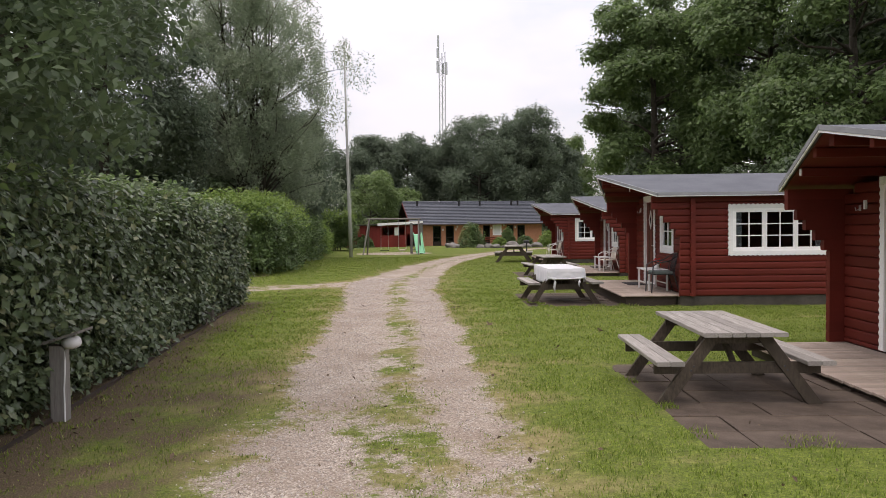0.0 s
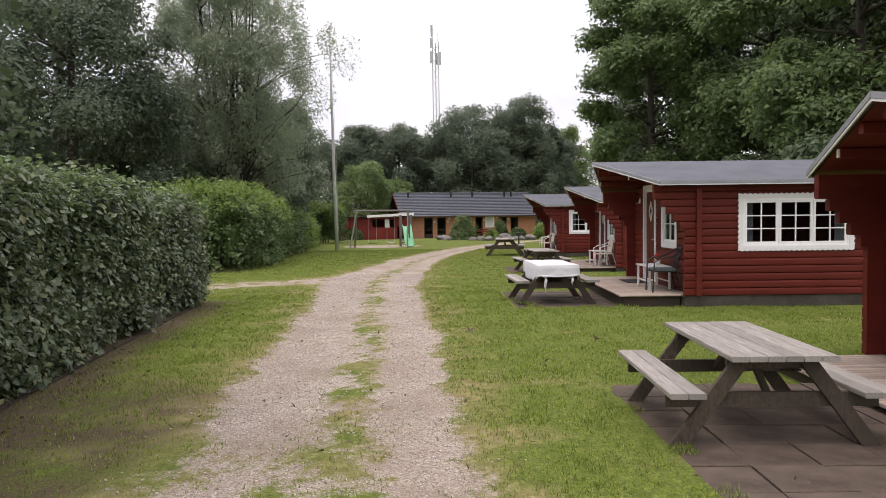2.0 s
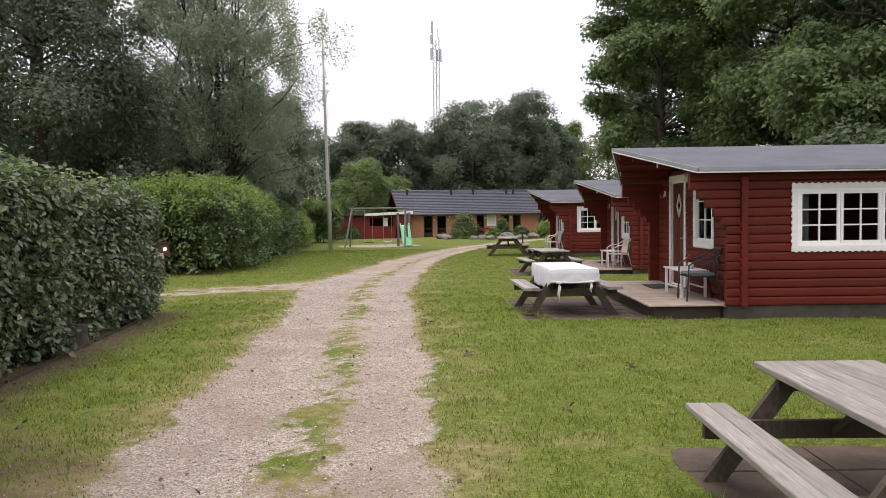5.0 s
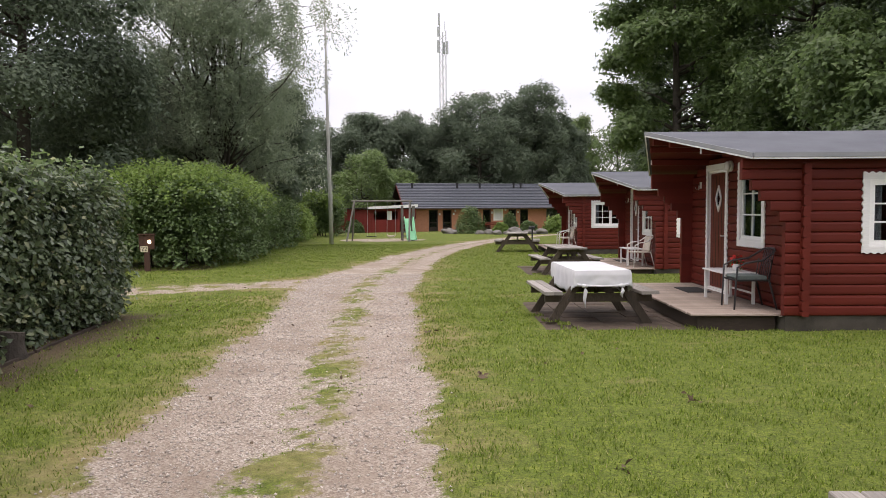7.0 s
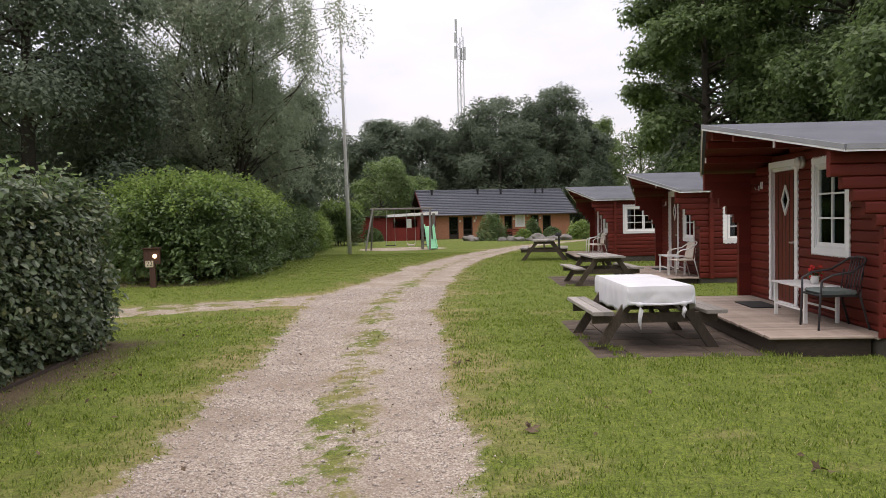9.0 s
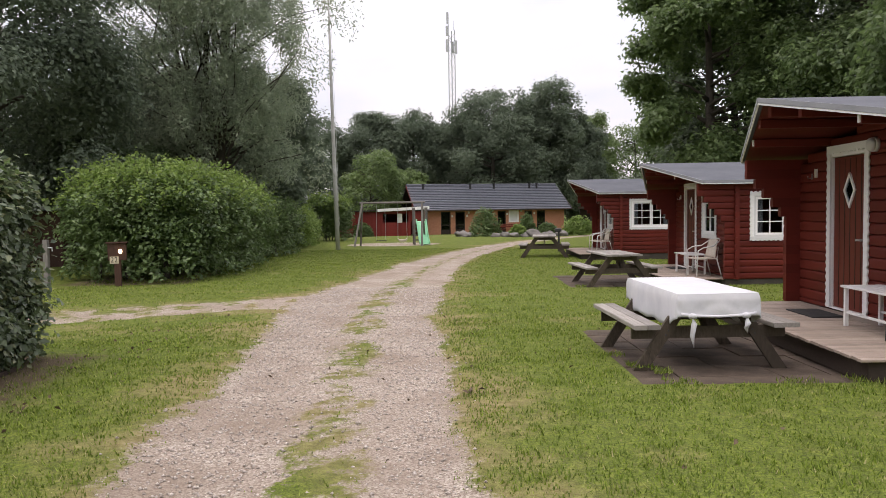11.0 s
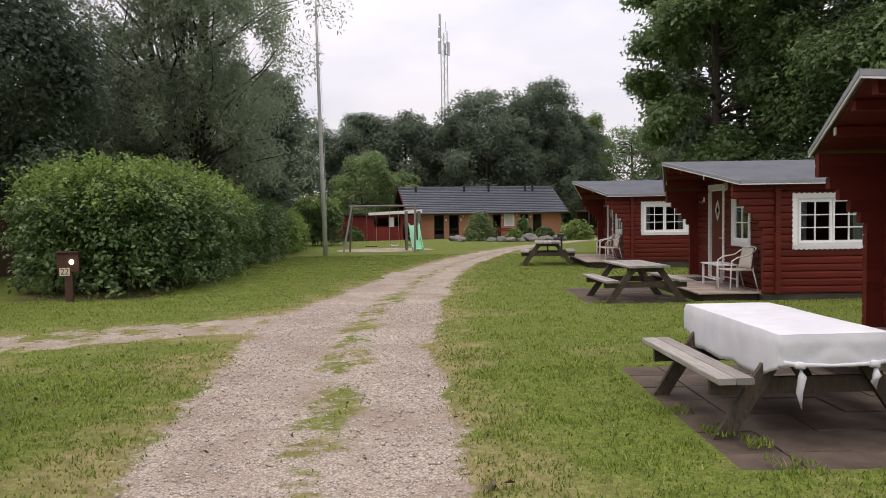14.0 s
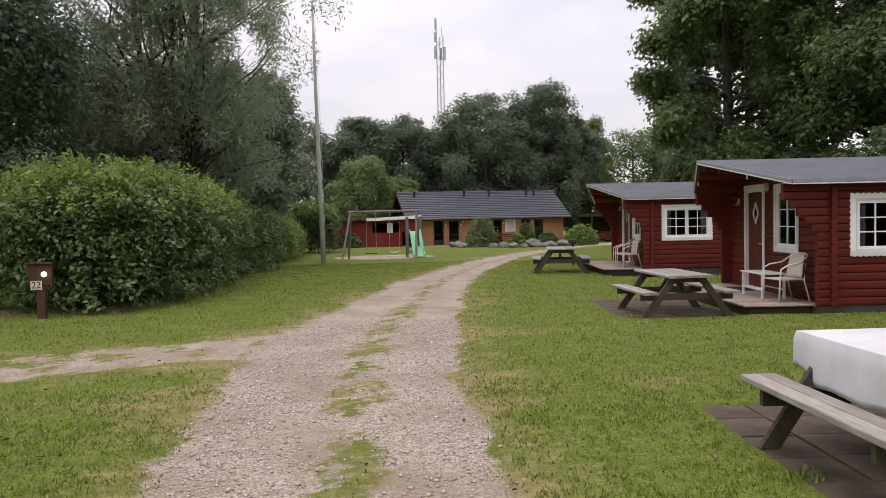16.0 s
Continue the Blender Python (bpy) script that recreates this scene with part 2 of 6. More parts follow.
CLOTH = cloth_mat()
m = Nodes("lit_bulb")
m.b.inputs["Emission Color"].default_value = (1.0, 0.78, 0.5, 1)
m.b.inputs["Emission Strength"].default_value = 6.0
BULB = m.done((0.8, 0.7, 0.55), 0.4)

HEDGE_DARK = leaf_mat("dark_hedge_leaves", (0.032, 0.054, 0.028), (0.135, 0.180, 0.092), (0.26, 0.25, 0.12), 0.30, 0.24)
HEDGE_MID = leaf_mat("mid_hedge_leaves", (0.062, 0.106, 0.042), (0.160, 0.235, 0.084), (0.26, 0.30, 0.10), 0.33, 0.35)
# in bush rows this pair also paints lit tops over shaded lower leaves
BUSH_LIGHT = leaf_mat("fresh_and_lit_green_leaves", (0.085, 0.150, 0.034), (0.200, 0.290, 0.070), (0.30, 0.38, 0.12), 0.5, 0.40)
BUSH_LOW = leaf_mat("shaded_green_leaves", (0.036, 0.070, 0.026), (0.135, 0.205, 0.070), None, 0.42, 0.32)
WILLOW = leaf_mat("silver_willow_leaves", (0.15, 0.195, 0.125), (0.29, 0.345, 0.235), (0.36, 0.40, 0.30), 0.42, 0.45)
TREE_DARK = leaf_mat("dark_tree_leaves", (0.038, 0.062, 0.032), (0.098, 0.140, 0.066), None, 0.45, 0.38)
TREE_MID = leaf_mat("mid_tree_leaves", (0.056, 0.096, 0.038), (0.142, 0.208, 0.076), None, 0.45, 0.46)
# aerial haze is put into this leaf colour: paler, bluer, low in contrast
TREE_HAZE = leaf_mat("hazy_tree_leaves", (0.078, 0.108, 0.074), (0.132, 0.172, 0.112), None, 0.65, 0.42)
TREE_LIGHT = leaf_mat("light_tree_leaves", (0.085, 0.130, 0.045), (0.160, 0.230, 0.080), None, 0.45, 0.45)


def ground_mat():
    m = Nodes("lawn_and_gravel_ground")
    at = m.n("ShaderNodeAttribute")
    at.attribute_name = "gravel"
    dry = m.n("ShaderNodeAttribute")
    dry.attribute_name = "dry"
    n1 = m.noise(0.9, (1, 1, 1), 6, 0.65)
    n2 = m.noise(9.0, (1, 1, 1), 5, 0.7)
    n3 = m.noise(90.0, (1, 1, 1), 3, 0.6)
    vo = m.n("ShaderNodeTexVoronoi", Scale=75.0)
    m.link(m.vec((1, 1, 1)), vo.inputs["Vector"])
    grass = m.ramp(n2, [(0.30, (0.066, 0.098, 0.014)), (0.5, (0.150, 0.205, 0.028)), (0.70, (0.265, 0.305, 0.058))])
    n4 = m.noise(32.0, (1, 1, 1), 4, 0.7)
    grass = m.mix(m.rng(n4, 0.44, 0.60, 0.75), grass, (0.030, 0.042, 0.014))
    grass = m.mix(0.4, grass, m.ramp(n3, [(0.35, (0.04, 0.055, 0.016)), (0.65, (0.22, 0.265, 0.055))]))
    straw = m.ramp(n2, [(0.3, (0.17, 0.135, 0.06)), (0.7, (0.36, 0.30, 0.15))])
    f = m.n("ShaderNodeMath")
    f.operation = "MULTIPLY_ADD"
    m.link(n1, f.inputs[0])
    f.inputs[1].default_value = 1.4
    m.link(dry.outputs["Fac"], f.inputs[2])
    grass = m.mix(m.rng(f.outputs[0], 0.88, 1.50, 0.85), grass, straw)
    sa = m.n("ShaderNodeAttribute")
    sa.attribute_name = "soil"
    se = m.n("ShaderNodeMath")
    se.operation = "MULTIPLY_ADD"
    m.link(n2, se.inputs[0])
    se.inputs[1].default_value = 0.8
    m.link(sa.outputs["Fac"], se.inputs[2])
    earth = m.ramp(n3, [(0.3, (0.055, 0.038, 0.026)), (0.55, (0.12, 0.085, 0.058)), (0.75, (0.24, 0.18, 0.115))])
    grass = m.mix(m.rng(se.outputs[0], 0.55, 0.9, 0.92), grass, earth)
    grit = m.ramp(vo.outputs["Color"], [(0.15, (0.235, 0.19, 0.15)), (0.5, (0.385, 0.33, 0.27)), (0.9, (0.60, 0.54, 0.46))])
    grit = m.mix(m.rng(n4, 0.5, 0.68, 0.5), grit, (0.19, 0.15, 0.115))
    grit = m.mix(m.ramp(n1, [(0.4, (0, 0, 0)), (0.65, (0.75,) * 3)]), grit, (0.26, 0.205, 0.155))
    e = m.n("ShaderNodeMath")
    e.operation = "MULTIPLY_ADD"
    mm = m.n("ShaderNodeMath")
    mm.operation = "MULTIPLY_ADD"
    m.link(n4, mm.inputs[0])
    mm.inputs[1].default_value = 0.9
    m.link(n2, mm.inputs[2])
    m.link(mm.outputs[0], e.inputs[0])
    e.inputs[1].default_value = 0.9
    m.link(at.outputs["Fac"], e.inputs[2])
    mask = m.rng(e.outputs[0], 1.24, 1.46)
    c = m.mix(mask, grass, grit)
    return m.done(c, 0.95, m.bump(vo.outputs["Distance"], 0.6, 0.012, m.bump(n4, 0.6, 0.03)), spec=0.15)


GROUND = ground_mat()


def grass_mat():
    m = Nodes("grass_blades")
    isl = m.n("ShaderNodeNewGeometry").outputs["Random Per Island"]
    c = m.ramp(isl, [(0.0, (0.085, 0.130, 0.016)), (0.7, (0.205, 0.290, 0.036)), (0.9, (0.29, 0.37, 0.060)), (1.0, (0.46, 0.42, 0.22))])
    # clover and coarser grass in darker clumps, dry straw in patches
    clump = m.noise(7.0, (1, 1, 1), 6, 0.75)
    c = m.mix(m.rng(clump, 0.48, 0.64, 0.55), c, (0.085, 0.145, 0.022))
    patch = m.noise(0.8, (1, 1, 1), 6, 0.7)
    c = m.mix(m.rng(patch, 0.56, 0.74, 0.6), c, m.ramp(isl, [(0.0, (0.14, 0.125, 0.045)), (1.0, (0.42, 0.36, 0.18))]))
    m.done(c, 0.6, spec=0.3)
    tr = m.n("ShaderNodeBsdfTranslucent")
    m.link(c, tr.inputs["Color"])
    mx = m.n("ShaderNodeMixShader", Fac=0.45)
    m.link(m.b.outputs[0], mx.inputs[1])
    m.link(tr.outputs[0], mx.inputs[2])
    m.link(mx.outputs[0], m.t.nodes["Material Output"].inputs["Surface"])
    return m.mat


GRASSBLADE = grass_mat()


# ---- building blocks ----
class Geo:
    """Collects vertices and faces for one mesh."""

    def __init__(self):
        self.v, self.f = [], []

    def add(self, verts, faces, m=None):
        k = len(self.v)
        self.v += [tuple(m @ Vector(p)) if m else tuple(p) for p in verts]
        self.f += [tuple(i + k for i in q) for q in faces]
        return self

    def box(self, lo, hi, m=None, bev=0.0):
        (a, b, c), (d, e, f) = lo, hi
        if bev <= 0:
            vs = [(x, y, z) for x in (a, d) for y in (b, e) for z in (c, f)]
            return self.add(vs, [(0, 1, 3, 2), (4, 6, 7, 5), (0, 4, 5, 1), (2, 3, 7, 6), (0, 2, 6, 4), (1, 5, 7, 3)], m)
        # long box with its four long edges chamfered
        size = (d - a, e - b, f - c)
        ax = size.index(max(size))
        p, q = [i for i in range(3) if i != ax]
        ring = [(bev, 0), (size[p] - bev, 0), (size[p], bev), (size[p], size[q] - bev), (size[p] - bev, size[q]), (bev, size[q]), (0, size[q] - bev), (0, bev)]
        vs = []
        for end in (0.0, size[ax]):
            for s, t in ring:
                o = [0.0, 0.0, 0.0]
                o[ax], o[p], o[q] = end, s, t
                vs.append((a + o[0], b + o[1], c + o[2]))
        fs = [(i, (i + 1) % 8, 8 + (i + 1) % 8, 8 + i) for i in range(8)] + [tuple(range(7, -1, -1)), tuple(range(8, 16))]
        return self.add(vs, fs, m)

    def prism(self, ring, axis, lo, hi, m=None):
        """A ring of 2D points swept along an axis."""
        n, vs = len(ring), []
        for w in (lo, hi):
            for s, t in ring:
                vs.append((w, s, t) if axis == 0 else (s, w, t) if axis == 1 else (s, t, w))
        fs = [(i, (i + 1) % n, n + (i + 1) % n, n + i) for i in range(n)] + [tuple(range(n - 1, -1, -1)), tuple(range(n, 2 * n))]
        return self.add(vs, fs, m)

    def tube(self, pts, radii, n=8, m=None):
        pts = [Vector(p) for p in pts]
        if not hasattr(radii, "__len__"):
            radii = [radii] * len(pts)
        vs, fs = [], []
        for i, p in enumerate(pts):
            d = (pts[min(i + 1, len(pts) - 1)] - pts[max(i - 1, 0)]).normalized()
            s = d.cross(Vector((0, 0, 1)))
            s = s.normalized() if s.length > 0.05 else Vector((1, 0, 0))
            t = d.cross(s)
            for k in range(n):
                a = 2 * math.pi * k / n
                vs.append(p + (s * math.cos(a) + t * math.sin(a)) * radii[i])
        for i in range(len(pts) - 1):
            for k in range(n):
                a, b = i * n + k, i * n + (k + 1) % n
                fs.append((a, b, b + n, a + n))
        fs += [tuple(range(n - 1, -1, -1)), tuple(range((len(pts) - 1) * n, len(pts) * n))]
        return self.add(vs, fs, m)

    def mesh(self, name, mat, smooth=False):
        me = bpy.data.meshes.new(name)
        me.from_pydata(self.v, [], self.f)
        bm = bmesh.new()
        bm.from_mesh(me)
        bmesh.ops.recalc_face_normals(bm, faces=bm.faces)
        bm.to_mesh(me)
        bm.free()
        me.materials.append(mat)
        if smooth:
            me.polygons.foreach_set("use_smooth", [True] * len(me.polygons))
        return me


def part(name, geo, mat, parent=None, label="", smooth=False):
    ob = new(name, geo.mesh(name, mat, smooth))
    if parent:
        ob.parent = parent
    if label:
        ob["label"] = label
    return ob


def empty(name, label, category, group="", m=None):
    ob = new(name)
    ob.empty_display_size = 0.2
    if m:
        ob.matrix_basis = m
    return tagged(ob, label, category, group)


def structure(name, geo, mat, label, category):
    return tagged(part(name, geo, mat), label, category, kind="structure")


def arrays(name, verts, faces, mat, smooth=False):
    """A mesh from arrays: verts (N, 3); faces (M, k)."""
    me = bpy.data.meshes.new(name)
    k = faces.shape[1]
    me.vertices.add(len(verts))
    me.vertices.foreach_set("co", np.ascontiguousarray(verts, dtype=np.float32).ravel())
    me.loops.add(faces.size)
    me.loops.foreach_set("vertex_index", np.ascontiguousarray(faces, dtype=np.int32).ravel())
    me.polygons.add(len(faces))
    me.polygons.foreach_set("loop_start", np.arange(0, faces.size, k, dtype=np.int32))
    me.polygons.foreach_set("loop_total", np.full(len(faces), k, dtype=np.int32))
    if smooth:
        me.polygons.foreach_set("use_smooth", np.ones(len(faces), dtype=bool))
    me.update(calc_edges=True)
    me.materials.append(mat)
    return me


def leaf_mesh(name, places, size, mat, rng, droop=0.3, slim=0.55, outward=None, push=0.5, plain=False):
    """Folded four-cornered leaves at the places, turned at random, drooping a little."""
    n = len(places)
    up = rng.normal(size=(n, 3)) * 0.55
    up[:, 2] += 0.75
    if outward is not None:
        up += outward * push
    up /= np.linalg.norm(up, axis=1, keepdims=True)
    d = rng.normal(size=(n, 3))
    d[:, 2] -= droop
    d -= up * np.sum(d * up, axis=1, keepdims=True)
    d /= np.linalg.norm(d, axis=1, keepdims=True) + 1e-9
    s = np.cross(d, up)
    ln = size * rng.uniform(0.65, 1.3, (n, 1))
    wd = ln * slim * 0.5
    if plain:
        wd = wd * 1.25
        v = np.stack([places + s * wd, places + d * ln, places - s * wd], 1).reshape(-1, 3)
        return arrays(name, v, np.arange(3 * n).reshape(-1, 3), mat)
    mid = places + d * ln * 0.45
    fold = up * wd * rng.uniform(0.1, 0.6, (n, 1))
    v = np.stack([places, mid + s * wd + fold, places + d * ln, mid - s * wd + fold], 1).reshape(-1, 3)
    k = 4 * np.arange(n)[:, None]
    f = np.concatenate([k + [[0, 1, 2]], k + [[0, 2, 3]]])
    return arrays(name, v, f, mat)


def gz(y):
    """The height of the ground: level, then falling gently away."""
    return -0.007 * np.maximum(0.0, np.asarray(y, float) - 15.0)


def fnoise(x, y, scale, seed=0.0):
    return noise.noise(Vector((x * scale + seed, y * scale - seed, seed)))


# ---- ground: one sheet, with the gravel track worn into it ----
CENTRE_Y = np.array([-60, 0, 5, 10, 12, 14.5, 18.5, 21, 24, 28, 31, 34.5, 38, 43, 46, 49.5, 55, 62, 70, 200.0])
LEFT_X = np.array([-1.3, -1.3, -1.35, -1.55, -1.65, -1.8, -2.2, -2.45, -2.7, -2.15, -1.8, -1.42, -0.7, 0.3, 1.1, 2.1, 4.2, 7.6, 12.6, 60.0])
RIGHT_X = np.array([1.3, 1.25, 1.15, 0.78, 0.8, 0.51, 0.33, 0.14, 0.2, 0.35, 0.5, 0.85, 1.3, 2.4, 3.05, 3.8, 5.7, 9.0, 14.5, 63.0])


def axis_steps(parts):
    out = []
    for a, b, step in parts:
        out += list(np.arange(a, b, step))
    return np.array(out + [parts[-1][1]])


GX = axis_steps([(-900, -60, 60), (-60, -14, 2), (-14, -8, 0.4), (-8, 6.5, 0.09), (6.5, 14, 0.4), (14, 60, 2), (60, 900, 60)])
GY = axis_steps([(-600, -20, 40), (-20, 2, 1.0), (2, 30, 0.1), (30, 56, 0.25), (56, 90, 1.0), (90, 150, 6), (150, 1500, 90)])
XX, YY = np.meshgrid(GX, GY)


def smooth01(x):
    x = np.clip(x, 0, 1)
    return x * x * (3 - 2 * x)


rng0 = np.random.default_rng(5)


def wavy(x, y, seed, waves=9, base=0.35):
    """A cheap wandering field of about -1 to 1."""
    r = np.random.default_rng(seed)
    out = np.zeros(np.shape(x))
    for i in range(waves):
        k = base * 1.45 ** i
        a, p = r.uniform(0, math.tau, 2)
        out = out + np.sin(k * (x * math.cos(a) + y * math.sin(a)) * 2 + p + 1.3 * np.sin(0.5 * k * (x - y) + p)) / (1 + 0.35 * i)
    return out / 3.0


def track(x, y):
    """How much bare gravel there is at a place, 0 to 1."""
    l, r = np.interp(y, CENTRE_Y, LEFT_X), np.interp(y, CENTRE_Y, RIGHT_X)
    wob = 0.13 * wavy(x, y, 11, 9, 0.9) + 0.10 * wavy(x, y, 12, 8, 3.0)
    soft = 0.55 + 0.5 * smooth01((11 - y) / 5)
    edge = smooth01((np.minimum((x - l) * 0.75, r - x) + wob) / soft + 0.42)
    mid = (x - l) / np.maximum(r - l, 0.1)
    strip = np.exp(-((mid - 0.57) / 0.17) ** 2) * np.clip(0.60 + 0.30 * wavy(x, y, 21, 8, 1.0) + 0.42 * wavy(x, y, 22, 8, 4.0) + 0.3 * wavy(x, y * 1.6, 23, 7, 9.0), 0, 1)
    close = smooth01((9.0 - y) / 3.0)
    strip = strip * np.clip(1.12 - 0.010 * np.maximum(y - 8, 0), 0.6, 1.12) * (1 - close) + close * np.exp(-((mid - 0.60) / 0.21) ** 2) * np.clip(.62 + .30 * wavy(x, y, 24, 8, 3.0) + .35 * wavy(x, y, 25, 8, 7.0), 0, 1)
    g = edge * (1 - 0.9 * np.clip(strip, 0, 1))
    near = smooth01((10.5 - y) / 4.5) * smooth01(0.35 + 0.5 * wavy(x, y, 31, 9, 1.2) + 0.4 * wavy(x, y, 32, 8, 3.5)) * 0.6
    g = g * (1 - near)
    cy = np.interp(x, [-40, -9, -5.5, -3.5, 0], [20.2, 20.4, 21.6, 22.8, 24.0])
    side = smooth01((1.3 - np.abs(y - cy + 0.2 * wavy(x, y, 41, 8, 0.8) + 0.15 * wavy(x, y, 42, 8, 3.0))) / 0.55) * smooth01((-1.0 - x) / 0.8) * smooth01((x + 22) / 3)
    side = side * np.clip(0.62 + 0.3 * wavy(x, y, 51, 9, 0.9) + 0.45 * wavy(x, y, 52, 8, 3.5), 0, 1)
    sand = smooth01((1.0 - ((x + 3.2) / 3.0) ** 2 - ((y - 53) / 3.2) ** 2) / 0.3) * 0.8
    yard = smooth01((y - 66) / 3) * smooth01((74.6 - y) / 1.0) * smooth01((x + 10) / 2) * 0.35
    patches = smooth01((wavy(x, y, 61, 9, 1.6) - 0.95) / 0.3) * 0.55 * smooth01((x - 0.3) / 1.0) * smooth01((6.5 - x))
    return np.clip(np.maximum.reduce([g, side, sand, yard, patches]), 0, 1)


G = track(XX, YY)
l_, r_ = np.interp(YY, CENTRE_Y, LEFT_X), np.interp(YY, CENTRE_Y, RIGHT_X)
off = np.maximum(l_ - XX, XX - r_)
DRY = np.clip(0.6 - np.abs(off) * 0.55, 0, 0.6) + 0.30 * wavy(XX, YY, 71, 8, 0.6) + 0.28 * wavy(XX, YY, 72, 8, 2.5) + 0.3 * smooth01((l_ - XX) / 2.0) * smooth01((15 - YY) / 6) + 0.4 * ((off < -0.3) & (YY < 60))
SIDE_Y = np.interp(XX, [-40, -9, -5.5, -3.5, 0], [20.2, 20.4, 21.6, 22.8, 24.0])
DRY = DRY + .55 * np.exp(-((YY - SIDE_Y + .5) / 1.9) ** 2) * smooth01((-.8 - XX) / 1.0) * smooth01((XX + 16) / 4)
SOILY = smooth01((-2.15 - 0.075 * (YY - 4) - XX + 0.25 * wavy(XX, YY, 73, 8, 1.0)) / 1.0) * smooth01((18.2 - YY) / 0.8) * 0.6 * smooth01((XX + 6.5) / 1.5) + 0.5 * smooth01((XX + 9.8 + 0.1 * (YY - 26)) / 1.0) * smooth01((47 - YY) / 2) * smooth01((-5.6 - 0.12 * (YY - 26) - XX) / 0.7) * smooth01((YY - 26.8) / 0.8) + 0.5 * np.clip(0.75 + 0.5 * wavy(XX, YY, 75, 9, 2.2) + 0.35 * wavy(XX, YY, 76, 8, 5.0), 0, 1.3) * smooth01((12 - YY) / 4) * smooth01((-0.8 - XX + 0.3 * wavy(XX, YY, 74, 8, 1.0)) / 1.2) * smooth01((XX + 7) / 2)
def on_paving(x, y):
    return ((x > 2.34) & (x < 4.86) & (y > 5.88) & (y < 9.42)) | ((x > 2.1) & (x < 4.68) & (y > 15.85) & (y < 19.4)) | ((x > 2.92) & (x < 4.98) & (y > 25.2) & (y < 28.25)) | ((x > 4.3) & (((y > 5.7) & (y < 10.6)) | ((y > 15.8) & (y < 20.4)))) | ((x > 5.0) & (((y > 25.3) & (y < 30.1)) | ((y > 34.8) & (y < 39.7))))


ZZ = gz(YY) - 0.03 * smooth01(G) + 0.012 * wavy(XX, YY, 81, 8, 0.8) - 0.085 * (on_paving(XX - 0.1, YY - 0.1) & on_paving(XX + 0.1, YY + 0.1) & on_paving(XX + 0.1, YY - 0.1) & on_paving(XX - 0.1, YY + 0.1))
ZZ = np.where((np.abs(XX) > 40) | (YY > 100) | (YY < -20), gz(np.clip(YY, 0, 100)) - 0.02, ZZ)
nx, ny = len(GX), len(GY)
idx = np.arange(nx * ny).reshape(ny, nx)
quads = np.stack([idx[:-1, :-1], idx[:-1, 1:], idx[1:, 1:], idx[1:, :-1]], -1).reshape(-1, 4)
ground_me = arrays("ground", np.stack([XX, YY, ZZ], -1).reshape(-1, 3), quads, GROUND, True)
for nm, val in (("gravel", G), ("dry", DRY), ("soil", SOILY)):
    ground_me.attributes.new(nm, "FLOAT", "POINT").data.foreach_set("value", val.astype(np.float32).ravel())
tagged(new("ground", ground_me), "mown lawn with a worn pale gravel track through it", "ground", kind="structure")


# ---- log cabins ----
W, DEPTH, LOG, BASE_Z = 4.62, 5.0, 0.14, 0.19
ROWS_UP = 15
TOP_Z = BASE_Z + ROWS_UP * LOG
EAVE_U, APEX_U, EAVE_V, EAVE_Z, APEX_Z = -0.728, -1.468, -0.234, 2.270, 2.805


def roof_z(v):
    return APEX_Z - abs(v - W / 2) * (APEX_Z - EAVE_Z) / (W / 2 - EAVE_V)


def log_geo(a, b, z, axis, face, depth=0.10, h=LOG):
    """One wall log with a slightly rounded outer face. axis 0: along u, at v=face; axis 1: along v, at u=face. depth may be negative."""
    s = 1 if depth > 0 else -1
    e = 0.022 * s
    ring = [(face + e, z + 0.003), (face + 0.2 * e, z + 0.012), (face, z + h * 0.3), (face + 0.05 * e, z + h * 0.75), (face + 0.35 * e, z + h - 0.012), (face + e, z + h - 0.002), (face + depth * 0.6, z + h), (face + depth, z + h), (face + depth, z), (face + depth * 0.6, z)]
    return Geo().prism(ring, axis, a, b)


def spans(lo, hi, holes, z):
    """lo..hi less the holes (a, b, z0, z1) that the row at z meets."""
    out = [(lo, hi)]
    for a, b, z0, z1 in holes:
        if z + LOG > z0 + 0.02 and z < z1 - 0.02:
            out = [s for p, q in out for s in ((p, min(q, a)), (max(p, b), q)) if s[1] - s[0] > 0.02]
    return out


def scallop(a, b, fixed, depth, n=None, amp=0.012):
    """Points from a to b with a wavy line at the fixed coordinate."""
    k = max(8, int((b - a) / 0.022))
    return [(a + (b - a) * i / k, fixed + depth + amp * math.sin(i * math.pi / 2.2)) for i in range(k + 1)]


def trim_geo(kind, a, b, lo, hi, plane, out):
    """A flat white trim board with one scalloped edge. kind 'h-': lower edge wavy, 'h+': upper, 'v-': outer edge at the low side, 'v+': at the high side."""
    if kind[0] == "h":
        wave = scallop(a, b, lo if kind[1] == "-" else hi, 0.0)
        flat = [(b, hi), (a, hi)] if kind[1] == "-" else [(b, lo), (a, lo)]
    else:
        wave = [(y, x) for x, y in scallop(lo, hi, a if kind[1] == "-" else b, 0.0)]
        flat = [(b, hi), (b, lo)] if kind[1] == "-" else [(a, hi), (a, lo)]
    return wave + flat


